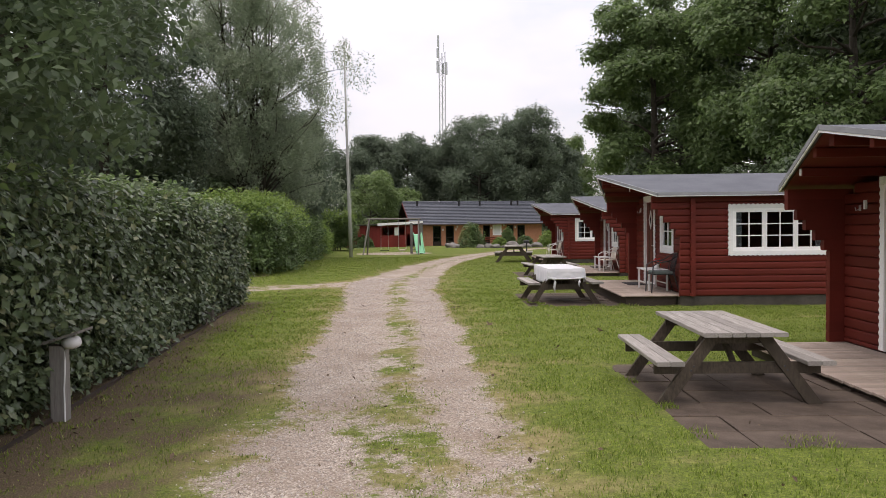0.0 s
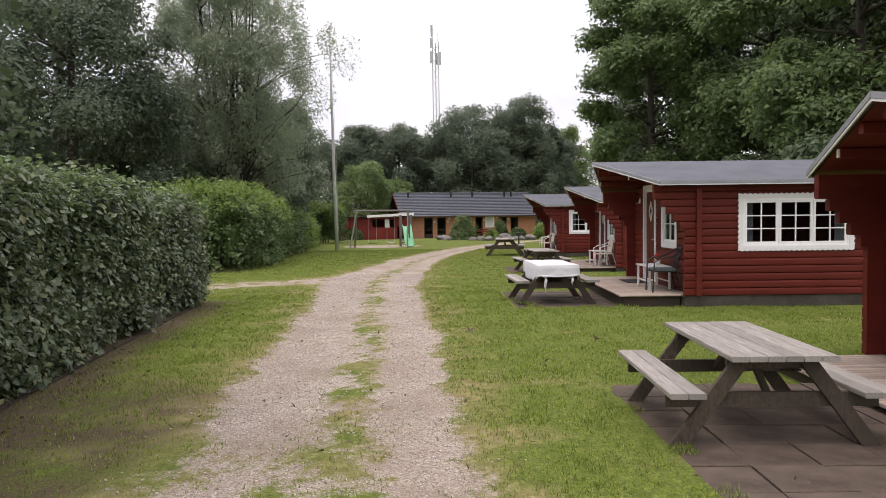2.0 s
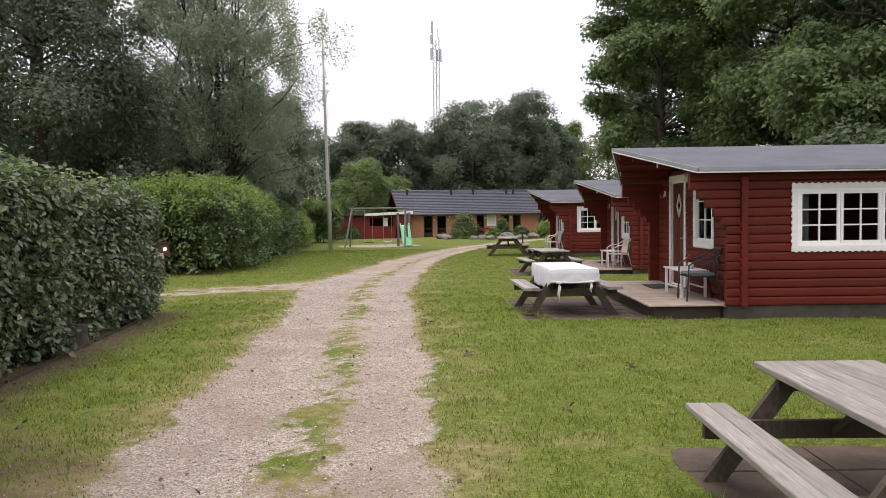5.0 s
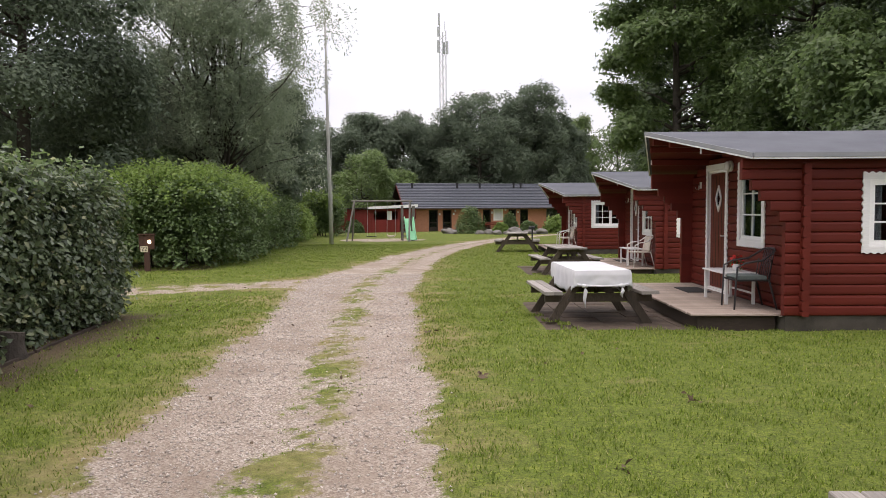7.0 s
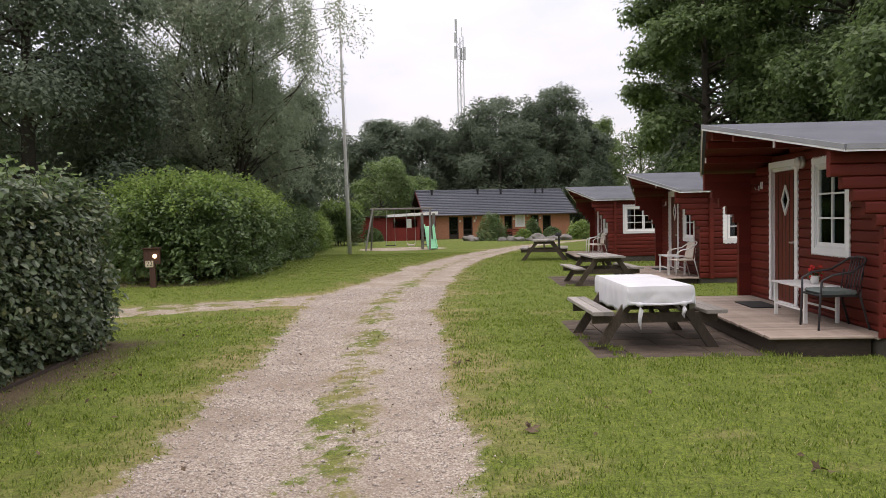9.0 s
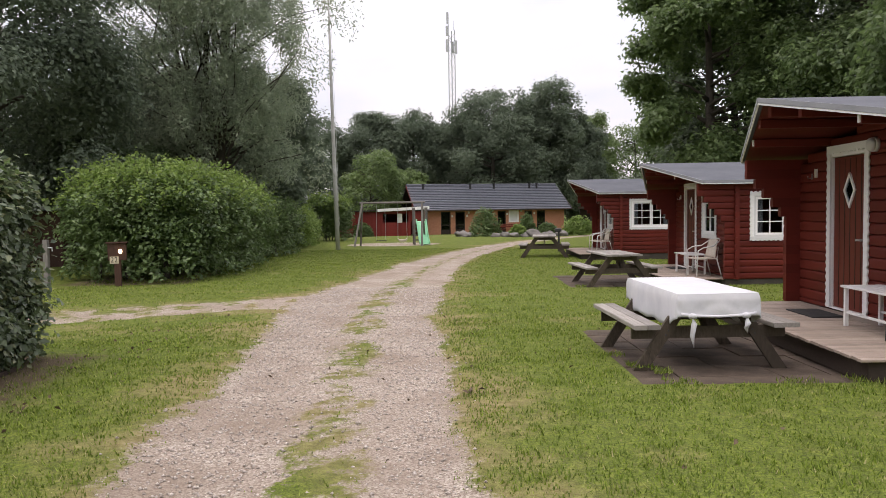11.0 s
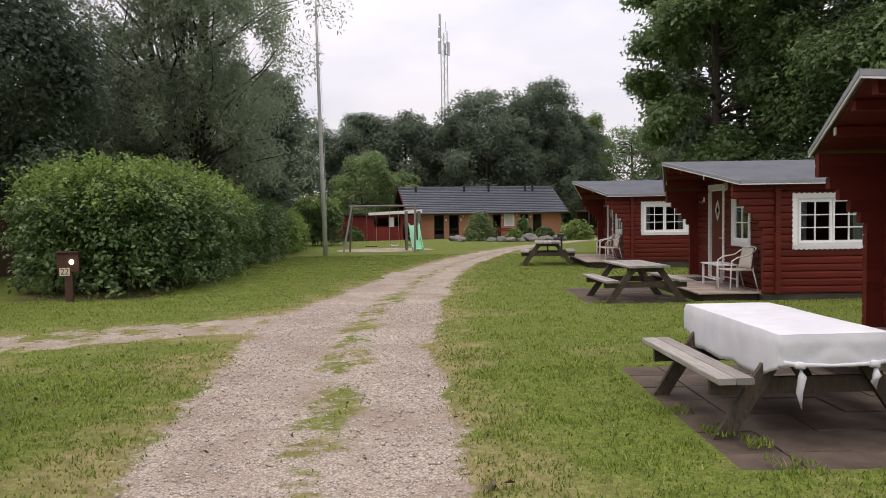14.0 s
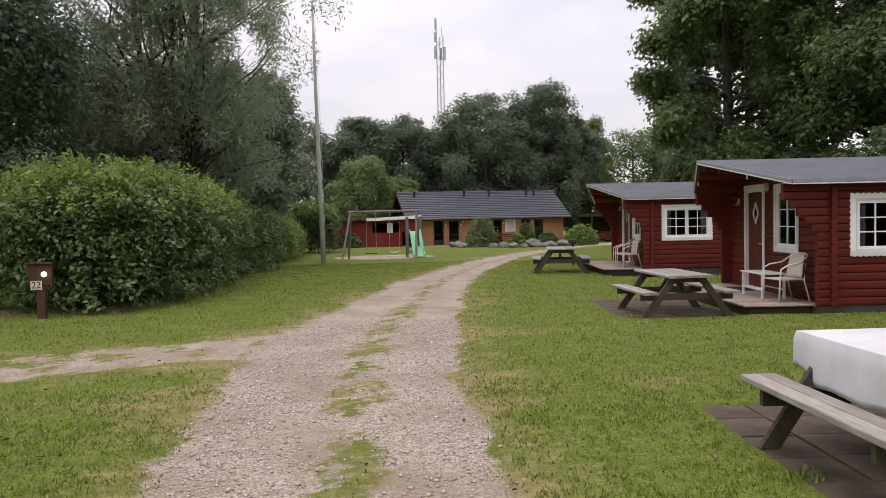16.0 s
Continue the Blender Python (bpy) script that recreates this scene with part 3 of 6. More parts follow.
def window(parent, axis, plane, out, a, b, z0, z1, sashes, name="window"):
    """A white window in a wall: trim with scalloped edges, frame, sashes with glazing bars, panes and curtains.
    axis 0: in a wall along u at v=plane; out: the outward sign."""
    pt = (lambda s, d, z: (s, plane + d * out, z)) if axis == 0 else (lambda s, d, z: (plane + d * out, s, z))

    def bx(g, s0, s1, d0, d1, y0, y1):
        p, q = pt(s0, d0, y0), pt(s1, d1, y1)
        return g.box([min(i, j) for i, j in zip(p, q)], [max(i, j) for i, j in zip(p, q)])

    win = part(name, bx(bx(bx(bx(Geo(), a + .09, b - .09, -.08, .012, z1 - .125, z1 - .085), a + .09, b - .09, -.08, .012, z0 + .085, z0 + .125), a + .085, a + .12, -.08, .012, z0 + .09, z1 - .09), b - .12, b - .085, -.08, .012, z0 + .09, z1 - .09), WHITE, parent)
    ax = 1 if axis == 0 else 0
    lo, hi = sorted((plane + 0.004 * out, plane + 0.026 * out))
    for kind, s in (("h-", (a, b, z0, z0 + .09)), ("h+", (a, b, z1 - .09, z1)), ("v-", (a, a + .09, z0 + .09, z1 - .09)), ("v+", (b - .09, b, z0 + .09, z1 - .09))):
        part("trim", Geo().prism(trim_geo(kind, s[0], s[1], s[2], s[3], plane, out), ax, lo, hi), WHITE, win, "white scalloped trim board")
    ia, ib, iz0, iz1 = a + .12, b - .12, z0 + .125, z1 - .125
    step = (ib - ia) / sashes
    for i in range(sashes):
        s0, s1 = ia + i * step + .004, ia + (i + 1) * step - .004
        g = Geo()
        t = 0.045
        bx(g, s0, s1, -.05, .0, iz0, iz0 + t), bx(g, s0, s1, -.05, .0, iz1 - t, iz1)
        bx(g, s0, s0 + t, -.05, .0, iz0 + t, iz1 - t), bx(g, s1 - t, s1, -.05, .0, iz0 + t, iz1 - t)
        mid = 0.5 * (s0 + s1)
        bx(g, mid - .011, mid + .011, -.042, -.006, iz0 + t, iz1 - t)
        for k in (1, 2):
            z = iz0 + t + (iz1 - iz0 - 2 * t) * k / 3
            bx(g, s0 + t, mid - .011, -.042, -.006, z - .011, z + .011)
            bx(g, mid + .011, s1 - t, -.042, -.006, z - .011, z + .011)
        part("sash", g, WHITE, win)
        gl = part("pane", bx(Geo(), s0 + t, s1 - t, -.028, -.024, iz0 + t, iz1 - t), GLASS, win, "clear window glass")
        gl.visible_shadow = False
    # curtains drawn to the two sides
    for c0, c1 in ((ia, ia + min(.2, .22 * (ib - ia))), (ib - min(.2, .22 * (ib - ia)), ib)):
        n = 14
        vs, fs = [], []
        for k in range(n + 1):
            s = c0 + (c1 - c0) * k / n
            d = -.085 - .02 * math.sin(k * 1.9)
            vs += [pt(s, d, iz0 - .05), pt(s, d, iz1 + .05), pt(s, d - .004, iz1 + .05), pt(s, d - .004, iz0 - .05)]
        for k in range(n):
            i = 4 * k
            fs += [(i, i + 4, i + 5, i + 1), (i + 3, i + 2, i + 6, i + 7)]
        part("curtain", Geo().add(vs, fs), CLOTH, win, "pale curtain", True)
    return win


def cabin(label, side_window, sashes):
    """A red log cabin: u runs inwards from its front wall, v across from the side wall that is seen, z up."""
    root = empty("log_cabin", label, "cabin", "row of log cabins")
    part("foundation", Geo().box((-.17, .03, -.35), (DEPTH, W - .03, BASE_Z)), CONCRETE, root, "grey concrete plinth")
    holes = [(side_window[0] + .085, side_window[1] - .085, 1.029 + .085, 2.099 - .085)]
    # side walls, whose top logs step out under the eaves
    for name, face, depth, hs in (("side_wall", 0.0, 0.10, holes), ("far_side_wall", W, -0.10, [])):
        g = Geo()
        inner = face + depth * 1.06
        lo, hi = sorted((inner, inner + (.02 if depth > 0 else -.02)))
        xs = [(.12, DEPTH - .02)] if not hs else [(.12, hs[0][0]), (hs[0][1], DEPTH - .02)]
        for p, q in xs:
            g.box((p, lo, BASE_Z), (q, hi, TOP_Z))
        if hs:
            g.box((hs[0][0], lo, BASE_Z), (hs[0][1], hi, hs[0][2])).box((hs[0][0], lo, hs[0][3]), (hs[0][1], hi, TOP_Z))
        wall = part(name, g, INDOOR, root)
        for i in range(ROWS_UP):
            z = BASE_Z + i * LOG
            first = (-.2, -.28, -.40, -.53, -.65, -.78, -.78)[max(0, i - (ROWS_UP - 7))]
            for a, b in spans(first, DEPTH, hs, z):
                part("log", log_geo(a, b, z, 0, face, depth), RED, wall)
    # front wall with the door and a small window
    dv0, dv1, dz1 = 2.68, 3.62, 2.30
    wv0, wv1, wz0, wz1 = 1.12, 2.17, 1.03, 2.36
    fh = [(dv0, dv1, BASE_Z, dz1), (wv0 + .085, wv1 - .085, wz0 + .085, wz1 - .085)]
    g = Geo()
    for p, q in ((.12, fh[1][0]), (fh[1][1], dv0), (dv1, W - .12)):
        g.box((.106, p, BASE_Z), (.126, q, TOP_Z))
    g.box((.106, fh[1][0], BASE_Z), (.126, fh[1][1], fh[1][2])).box((.106, fh[1][0], fh[1][3]), (.126, fh[1][1], TOP_Z)).box((.106, dv0, dz1), (.126, dv1, TOP_Z + .1))
    front = part("front_wall", g, INDOOR, root)
    for i in range(ROWS_UP + 5):
        z = BASE_Z + (i - .5) * LOG
        if z < BASE_Z - .02:
            z, h = BASE_Z, LOG * .5
        else:
            h = LOG
        a, b = -.075, W + .075
        if z + h > TOP_Z - .05:
            half = (APEX_Z - .03 - (z + h)) / ((APEX_Z - EAVE_Z) / (W / 2 - EAVE_V))
            if half < .12:
                continue
            a, b = max(.0, W / 2 - half), min(W, W / 2 + half)
        for p, q in spans(a, b, fh, z):
            part("log", log_geo(p, q, z, 1, 0.0, 0.10, h), RED, front)
    back = Geo().box((DEPTH - .1, .1, BASE_Z), (DEPTH - .01, W - .1, TOP_Z))
    back.prism([(.0, TOP_Z), (W, TOP_Z), (W / 2, APEX_Z - .06)], 0, DEPTH - .1, DEPTH - .01)
    part("back_wall", back, RED, root)
    part("cabin_floor", Geo().box((.05, .05, BASE_Z - .01), (DEPTH - .05, W - .05, BASE_Z + .02)), INDOOR, root)
    # door
    door = part("door", Geo().box((.03, dv0 + .06, BASE_Z + .05), (.075, dv1 - .06, dz1 - .06)), RED_DOOR, root, "red-brown wooden door with a diamond window")
    for k in range(1, 6):
        v = dv0 + .06 + (dv1 - dv0 - .12) * k / 6
        part("groove_strip", Geo().box((.024, v - .004, BASE_Z + .08), (.029, v + .004, dz1 - .09)), DARKFRAME, door)
    c, zc, rv, rz = .5 * (dv0 + dv1), 1.80, .145, .235
    dia = lambda k: [(c, zc - rz * k), (c + rv * k, zc), (c, zc + rz * k), (c - rv * k, zc)]
    ring = Geo()
    for i in range(4):
        o, n_ = dia(1.0), dia(.74)
        ring.prism([o[i], o[(i + 1) % 4], n_[(i + 1) % 4], n_[i]], 0, .008, .03)
    part("diamond_frame", ring, WHITE, door, "white diamond-shaped frame")
    part("diamond_pane", Geo().prism(dia(.76), 0, .018, .022), GLASS, door)
    part("door_handle", Geo().box((-.02, dv0 + .10, 1.15), (.03, dv0 + .13, 1.18)).box((-.035, dv0 + .10, 1.15), (-.02, dv0 + .22, 1.175)).box((.022, dv0 + .085, 1.08), (.03, dv0 + .145, 1.24)), STEEL, door)
    fr = part("door_frame", Geo().box((.0, dv0, BASE_Z + .02), (.1, dv0 + .05, dz1)).box((.0, dv1 - .05, BASE_Z + .02), (.1, dv1, dz1)).box((.0, dv0 + .05, dz1 - .05), (.1, dv1 - .05, dz1)).box((.0, dv0 + .05, BASE_Z + .02), (.1, dv1 - .05, BASE_Z + .045)), WHITE, root)
    for kind, s in (("v-", (dv0 - .05, dv0 + .045, BASE_Z + .03, dz1)), ("v+", (dv1 - .045, dv1 + .05, BASE_Z + .03, dz1)), ("h-", (dv0 - .06, dv1 + .06, dz1 + .002, dz1 + .10))):
        part("trim", Geo().prism(trim_geo(kind, *s, 0, -1), 0, -.026, -.004), WHITE, fr, "white scalloped door trim")
    window(root, 1, 0.0, -1, wv0, wv1, wz0, wz1, 1, "small_window")
    window(root, 0, 0.0, -1, side_window[0], side_window[1], 1.029, 2.099, sashes, "side_window")
    # roof: two slopes that run forward to a pointed ridge
    back_u = DEPTH + .25
    for sgn in (0, 1):
        mir = (lambda v: v) if not sgn else (lambda v: W - v)
        plan = [(EAVE_U, EAVE_V), (back_u, EAVE_V), (back_u, W / 2), (APEX_U, W / 2)]

        def slab(lo_, hi_, pl):
            vs = [(u, mir(v), roof_z(v) + lo_) for u, v in pl] + [(u, mir(v), roof_z(v) + hi_) for u, v in pl]
            n = len(pl)
            return Geo().add(vs, [(i, (i + 1) % n, n + (i + 1) % n, n + i) for i in range(n)] + [tuple(range(n)), tuple(range(n, 2 * n))])

        rf = part("roof", slab(.03, .075, plan), FELT, root, "grey felt roof slope")
        part("soffit", slab(.0, .026, [(EAVE_U + .03, EAVE_V + .03), (back_u - .03, EAVE_V + .03), (back_u - .03, W / 2), (APEX_U + .05, W / 2)]), RED, rf, "dark red boarded underside")

        def strip(p, q, z0, z1, t0, t1):
            d = Vector((q[0] - p[0], q[1] - p[1], 0)).normalized()
            nn = Vector((d.y, -d.x, 0))
            vs = []
            for zz in (z0, z1):
                for o in (t0, t1):
                    for e in (p, q):
                        vs.append((e[0] + nn.x * o, mir(e[1] + nn.y * o), roof_z(e[1]) + zz))
            return Geo().add(vs, [(0, 1, 3, 2), (4, 6, 7, 5), (0, 4, 5, 1), (2, 3, 7, 6), (0, 2, 6, 4), (1, 5, 7, 3)])

        for p, q in (((EAVE_U, EAVE_V), (back_u, EAVE_V)), ((APEX_U, W / 2), (EAVE_U, EAVE_V))):
            part("edge_trim", strip(p, q, -.004, .018, .004, .02), WHITE, rf, "white edge strip")
            part("drip_edge", strip(p, q, .020, .080, .004, .028), ALU, rf, "grey metal roof edge")
        # purlins under the overhang
        for v in (.95, 1.75):
            tip = EAVE_U + (APEX_U - EAVE_U) * (v - EAVE_V) / (W / 2 - EAVE_V) + .06
            vs = [mir(v) - .04, mir(v) + .04]
            z = roof_z(v) - .004
            pur = part("purlin", Geo().box((tip, min(vs), z - .10), (.1, max(vs), z)), RED, rf)
            if v < 1:
                part("purlin_cap", Geo().box((tip - .014, min(vs) + .02, z - .09), (tip - .002, max(vs) - .02, z - .005)), WHITE, pur)
    part("ridge_beam", Geo().box((APEX_U + .12, W / 2 - .045, APEX_Z - .15), (.1, W / 2 + .05, APEX_Z - .03)), RED, root)
    # lamp over the door and a few fixings
    lamp = part("wall_lamp", Geo().tube([(-.0, 2.50, 2.33), (-.05, 2.50, 2.33)], [.09, .09], 16), PLASTICWHITE, root, "round white wall lamp", True)
    part("lamp_glass", Geo().tube([(-.05, 2.50, 2.33), (-.09, 2.50, 2.33), (-.115, 2.50, 2.33)], [.085, .075, .03], 16), PLASTICWHITE, lamp, "", True)
    part("coat_hook", Geo().box((-.012, 4.12, 1.98), (.0, 4.16, 2.06)).tube([(-.01, 4.14, 2.0), (-.06, 4.14, 1.99), (-.07, 4.14, 2.03)], .006, 6), STEEL, root)
    part("fuse_box", Geo().box((-.03, 3.98, 2.0), (-.002, 4.02, 2.12)), PLASTICWHITE, root)
    return root


CABINS = {"A": (5.905, 5.851, -0.105, 0.31), "B": (5.514, 15.677, 0.012, -0.77), "C": (6.543, 25.393, -0.149, -1.0), "D": (6.174, 34.981, -0.136, -1.1)}
cab_pose = {k: pose(x, y, z, 0, 0, a) for k, (x, y, z, a) in CABINS.items()}
wide = cabin("dark red log cabin with white scalloped trim and grey roof", (.796, 2.96), 3)
wide.matrix_basis = cab_pose["B"]
copy_thing(wide, cab_pose["A"])
narrow = cabin("dark red log cabin with a two-part side window", (.34, 1.85), 2)
narrow.matrix_basis = cab_pose["C"]
copy_thing(narrow, cab_pose["D"])


# ---- decks in front of the cabins ----
def deck():
    root = empty("wooden_deck", "low weathered wooden deck before a cabin door", "deck", "cabin decks")
    u0, u1, v0, v1, top = -1.34, -.205, .2, W - .1, BASE_Z + .005
    # edge boards and joists are coloured dark to paint the shadow gap below the deck
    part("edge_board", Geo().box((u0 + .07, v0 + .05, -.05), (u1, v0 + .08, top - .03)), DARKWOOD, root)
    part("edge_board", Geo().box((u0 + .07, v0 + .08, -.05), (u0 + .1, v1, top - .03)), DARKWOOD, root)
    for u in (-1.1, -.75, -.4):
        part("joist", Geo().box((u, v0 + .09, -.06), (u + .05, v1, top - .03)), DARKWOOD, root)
    n = 42
    step = (v1 - v0) / n
    base = None
    for i in range(n):
        v = v0 - .02 + i * step
        if base is None:
            base = Geo().box((u0 - .03, 0, top - .028), (u1, step - .015, top), None, .005).mesh("board", DECKWOOD)
        b = new("board", base)
        b.parent = root
        b.location = (0.006 * math.sin(i * 2.3), v, 0.0015 * math.sin(i * 1.7))
    # boards in the recess before the door
    part("threshold_board", Geo().box((-.2, .11, top - .03), (-.004, W - .11, top - .002)), DECKWOOD, root)
    return root


dk = deck()
dk.matrix_basis = cab_pose["B"]
for k in "ACD":
    copy_thing(dk, cab_pose[k])


def slab_field(n_u, n_v, size, m, label):
    root = empty("paved_patch", label, "paving", "paved patches", m)
    me = Geo().box((0, 0, -.06), (size - .012, size - .012, .0), None, .006).mesh("paver", SLAB)
    r = random.Random(n_u * 7 + n_v)
    for i in range(n_u):
        for j in range(n_v):
            o = new("paver", me)
            o.parent = root
            o.location = (i * size, j * size, r.uniform(-.006, .006))
            o.rotation_euler = (r.uniform(-.006, .006), r.uniform(-.006, .006), 0)
    return root


slab_field(5, 7, 0.5, pose(2.36, 5.92, -.006, 0, 0, -1), "worn brown concrete pavers under a picnic table")
slab_field(5, 7, 0.5, pose(2.16, 15.87, -.048, 0, 0, 1), "worn brown concrete pavers under the cloth-covered table")
slab_field(4, 6, 0.5, pose(2.98, 25.22, -.082, 0, 0, 1), "worn brown concrete pavers beside the third cabin")


# ---- picnic tables ----
def picnic_table():
    root = empty("picnic_table", "weathered grey wooden picnic table with attached benches", "picnic table", "picnic tables")
    L, H, w = 1.78, .72, .79
    n = 6
    bw = w / n
    for i in range(n):
        x = -w / 2 + i * bw
        part("tabletop_board", Geo().box((x + .003, -L / 2, H - .042), (x + bw - .003, L / 2, H), None, .006), GREYWOOD, root)
    for sx in (-1, 1):
        for k in range(2):
            x0 = sx * (.572 + k * .135)
            lo, hi = sorted((x0, x0 + sx * .13))
            part("bench_board", Geo().box((lo, -L / 2, .405), (hi, L / 2, .448), None, .006), GREYWOOD, root)
    for y in (-.66, .66):
        sgn = 1 if y > 0 else -1
        for sx in (-1, 1):
            ring = [(sx * .30, H - .045), (sx * .16, H - .045), (sx * .655, .0), (sx * .80, .0)]
            lo, hi = sorted((y, y + sgn * .045))
            leg = part("leg", Geo().prism(ring, 1, lo, hi), BEAMWOOD, root)
            # raised dark discs stand in for small dark holes in the leg
            for zz in (.33, .37):
                xb = sx * (.235 + (H - .05 - zz) * .667)
                part("hole_disc", Geo().tube([(xb, y + sgn * .044, zz), (xb, y + sgn * .050, zz)], .009, 8), BLACKMETAL, leg)
        lo, hi = sorted((y - sgn * .002, y - sgn * .045))
        part("crossbeam", Geo().box((-.80, lo, .29), (.80, hi, .402)), BEAMWOOD, root)
        part("top_batten", Geo().box((-w / 2 + .05, lo, H - .135), (w / 2 - .05, hi, H - .044)), BEAMWOOD, root)
        part("brace", Geo().prism([(y - sgn * .05, .36), (y - sgn * .05, .30), (y - sgn * .50, H - .1), (y - sgn * .50, H - .044)], 0, -.022, .022), BEAMWOOD, root)
    return root


TABLES = [(3.255, 8.04, -.02, -1.5), (3.035, 17.42, -.062, 2.5), (4.03, 25.95, -.094, 4), (3.85, 37.4, -.165, -7)]
tb = picnic_table()
tb.matrix_basis = pose(TABLES[0][0], TABLES[0][1], TABLES[0][2] + .012, 0, 0, TABLES[0][3])
for x, y, z, a in TABLES[1:]:
    copy_thing(tb, pose(x, y, z + .01, 0, 0, a) @ Matrix.Diagonal((1.13, 1.13, 1.13, 1) if y > 30 else (1.0, 1.0, 1.115, 1) if y < 20 else (1, 1, 1, 1)))


def tablecloth(m):
    """A white cloth over a table, its corners knotted."""
    root = empty("tablecloth", "white cloth knotted at its corners over a picnic table", "tablecloth", "", m)
    hx, hy, top = .405, .905, .727
    nu, nv = 40, 64
    ex, ey = .27, .09
    us = np.concatenate([np.linspace(-hx - ex, -hx - .012, 10), np.linspace(-hx, hx, 20), np.linspace(hx + .012, hx + ex, 10)])
    vs_ = np.concatenate([np.linspace(-hy - ey * 2, -hy - .012, 12), np.linspace(-hy, hy, 40), np.linspace(hy + .012, hy + ey * 2, 12)])
    P = []
    for v in vs_:
        for u in us:
            ox, oy = max(0, abs(u) - hx), max(0, abs(v) - hy)
            x = math.copysign(min(abs(u), hx) + .015 * min(1, ox * 20), u)
            y = math.copysign(min(abs(v), hy) + .015 * min(1, oy * 20), v)
            drop = max(ox, oy)
            if ox > 0:
                y = y * (1 - .02 * ox)
                x += (.014 * math.sin(v * 6) + .006 * math.sin(v * 21 + 1) + .003 * math.sin(v * 47)) * ox / ex * math.copysign(1, u)
                # the hanging side lifts towards the knotted corners
                drop = ox * (1.02 - .30 * smooth01((abs(v) - .62) / .3) + .03 * math.sin(v * 13))
            if oy > 0:
                drop = max(drop, oy * (.98 - .05 * math.cos(u * 5)))
                fan = math.atan2(abs(abs(u) - .27) + .02, .2 - oy)
                y += (.005 * math.sin(u * 14) + .005 * math.sin(fan * 11 + 2 * u)) * min(1, oy / ey) * math.copysign(1, v)
            P.append((x, y, top - drop * 1.15 + .004 * fnoise(u, v, 4.0)))
    idx2 = np.arange(nu * nv).reshape(nv, nu)
    q = np.stack([idx2[:-1, :-1], idx2[:-1, 1:], idx2[1:, 1:], idx2[1:, :-1]], -1).reshape(-1, 4)
    sh = new("cloth", arrays("cloth", np.array(P), q, CLOTH, True))
    sh.data.set_sharp_from_angle(angle=radians(38))
    sh.parent = root
    sol = sh.modifiers.new("thickness", "SOLIDIFY")
    sol.thickness = .003
    for sx in (-1, 1):
        for sy in (-1, 1):
            x, y = sx * .27, sy * (hy + .025)
            part("knot", Geo().tube([(x - .035, y, .520), (x - .014, y + sy * .014, .532), (x + .014, y + sy * .014, .530), (x + .035, y, .515)], [.014, .026, .025, .014], 10), CLOTH, root, "", True)
            low = .25 if sx < 0 else .37
            part("tail", Geo().tube([(x, y + sy * .012, .525), (x + .012, y + sy * .020, .46), (x - .006, y + sy * .014, (.46 + low) / 2), (x + .010, y + sy * .017, low)], [.016, .030, .024, .004], 8), CLOTH, root, "", True)
    for sy in (-1, 1):
        y = sy * (hy + .018)
        part("hem_fold", Geo().tube([(-.38, y, .545), (-.25, y + sy * .006, .530), (0, y, .522), (.25, y + sy * .006, .530), (.38, y, .545)], [.016, .014, .011, .014, .016], 8), CLOTH, root, "", True)
    return root


tablecloth(pose(3.035, 17.42, -.052, 0, 0, 2.5) @ Matrix.Diagonal((1.0, 1.0, 1.115, 1)))


# ---- trees, hedges and bushes ----
def limbs(geo, base, height, spread, count, r0, rng, lean=(0, 0), start=0.25, stems=1, steep=(.15, .7)):
    """Trunk and limbs; returns the places of the limb ends and middles."""
    tips = []
    for s in range(stems):
        a0 = rng.uniform(0, math.tau)
        out = 0.0 if stems == 1 else rng.uniform(.12, .42)
        pts, n = [], 7
        for i in range(n + 1):
            f = i / n
            pts.append(Vector((base[0] + lean[0] * f + out * spread * f ** 0.8 * math.cos(a0) + .12 * math.sin(3 * f + a0), base[1] + lean[1] * f + out * spread * f ** 0.8 * math.sin(a0) + .12 * math.cos(4 * f + a0), base[2] + height * .92 * f)))
        rr = r0 / math.sqrt(stems)
        geo.tube(pts, [rr * (1.25 if i == 0 else 1 - .85 * i / n) for i in range(n + 1)], 8)
        for k in range(count // stems):
            f = rng.uniform(start, .95)
            i = min(int(f * n), n - 1)
            p = pts[i].lerp(pts[i + 1], f * n - i)
            az = rng.uniform(0, math.tau)
            ln = spread * (1.05 - .6 * abs(f - .5)) * rng.uniform(.55, 1.0)
            up = rng.uniform(*steep)
            q = [p]
            for j in range(1, 4):
                g = j / 3
                q.append(p + Vector((math.cos(az) * ln * g, math.sin(az) * ln * g, ln * up * g * (1 - .25 * g))) + Vector(rng.normal(size=3) * .12 * ln * g * .5))
            rb = rr * (1 - .8 * f) * .5 + .015
            geo.tube(q, [rb, rb * .7, rb * .45, rb * .15], 5)
            tips += [q[3], q[2].lerp(q[3], .4), q[2]]
        tips.append(pts[-1])
    return tips


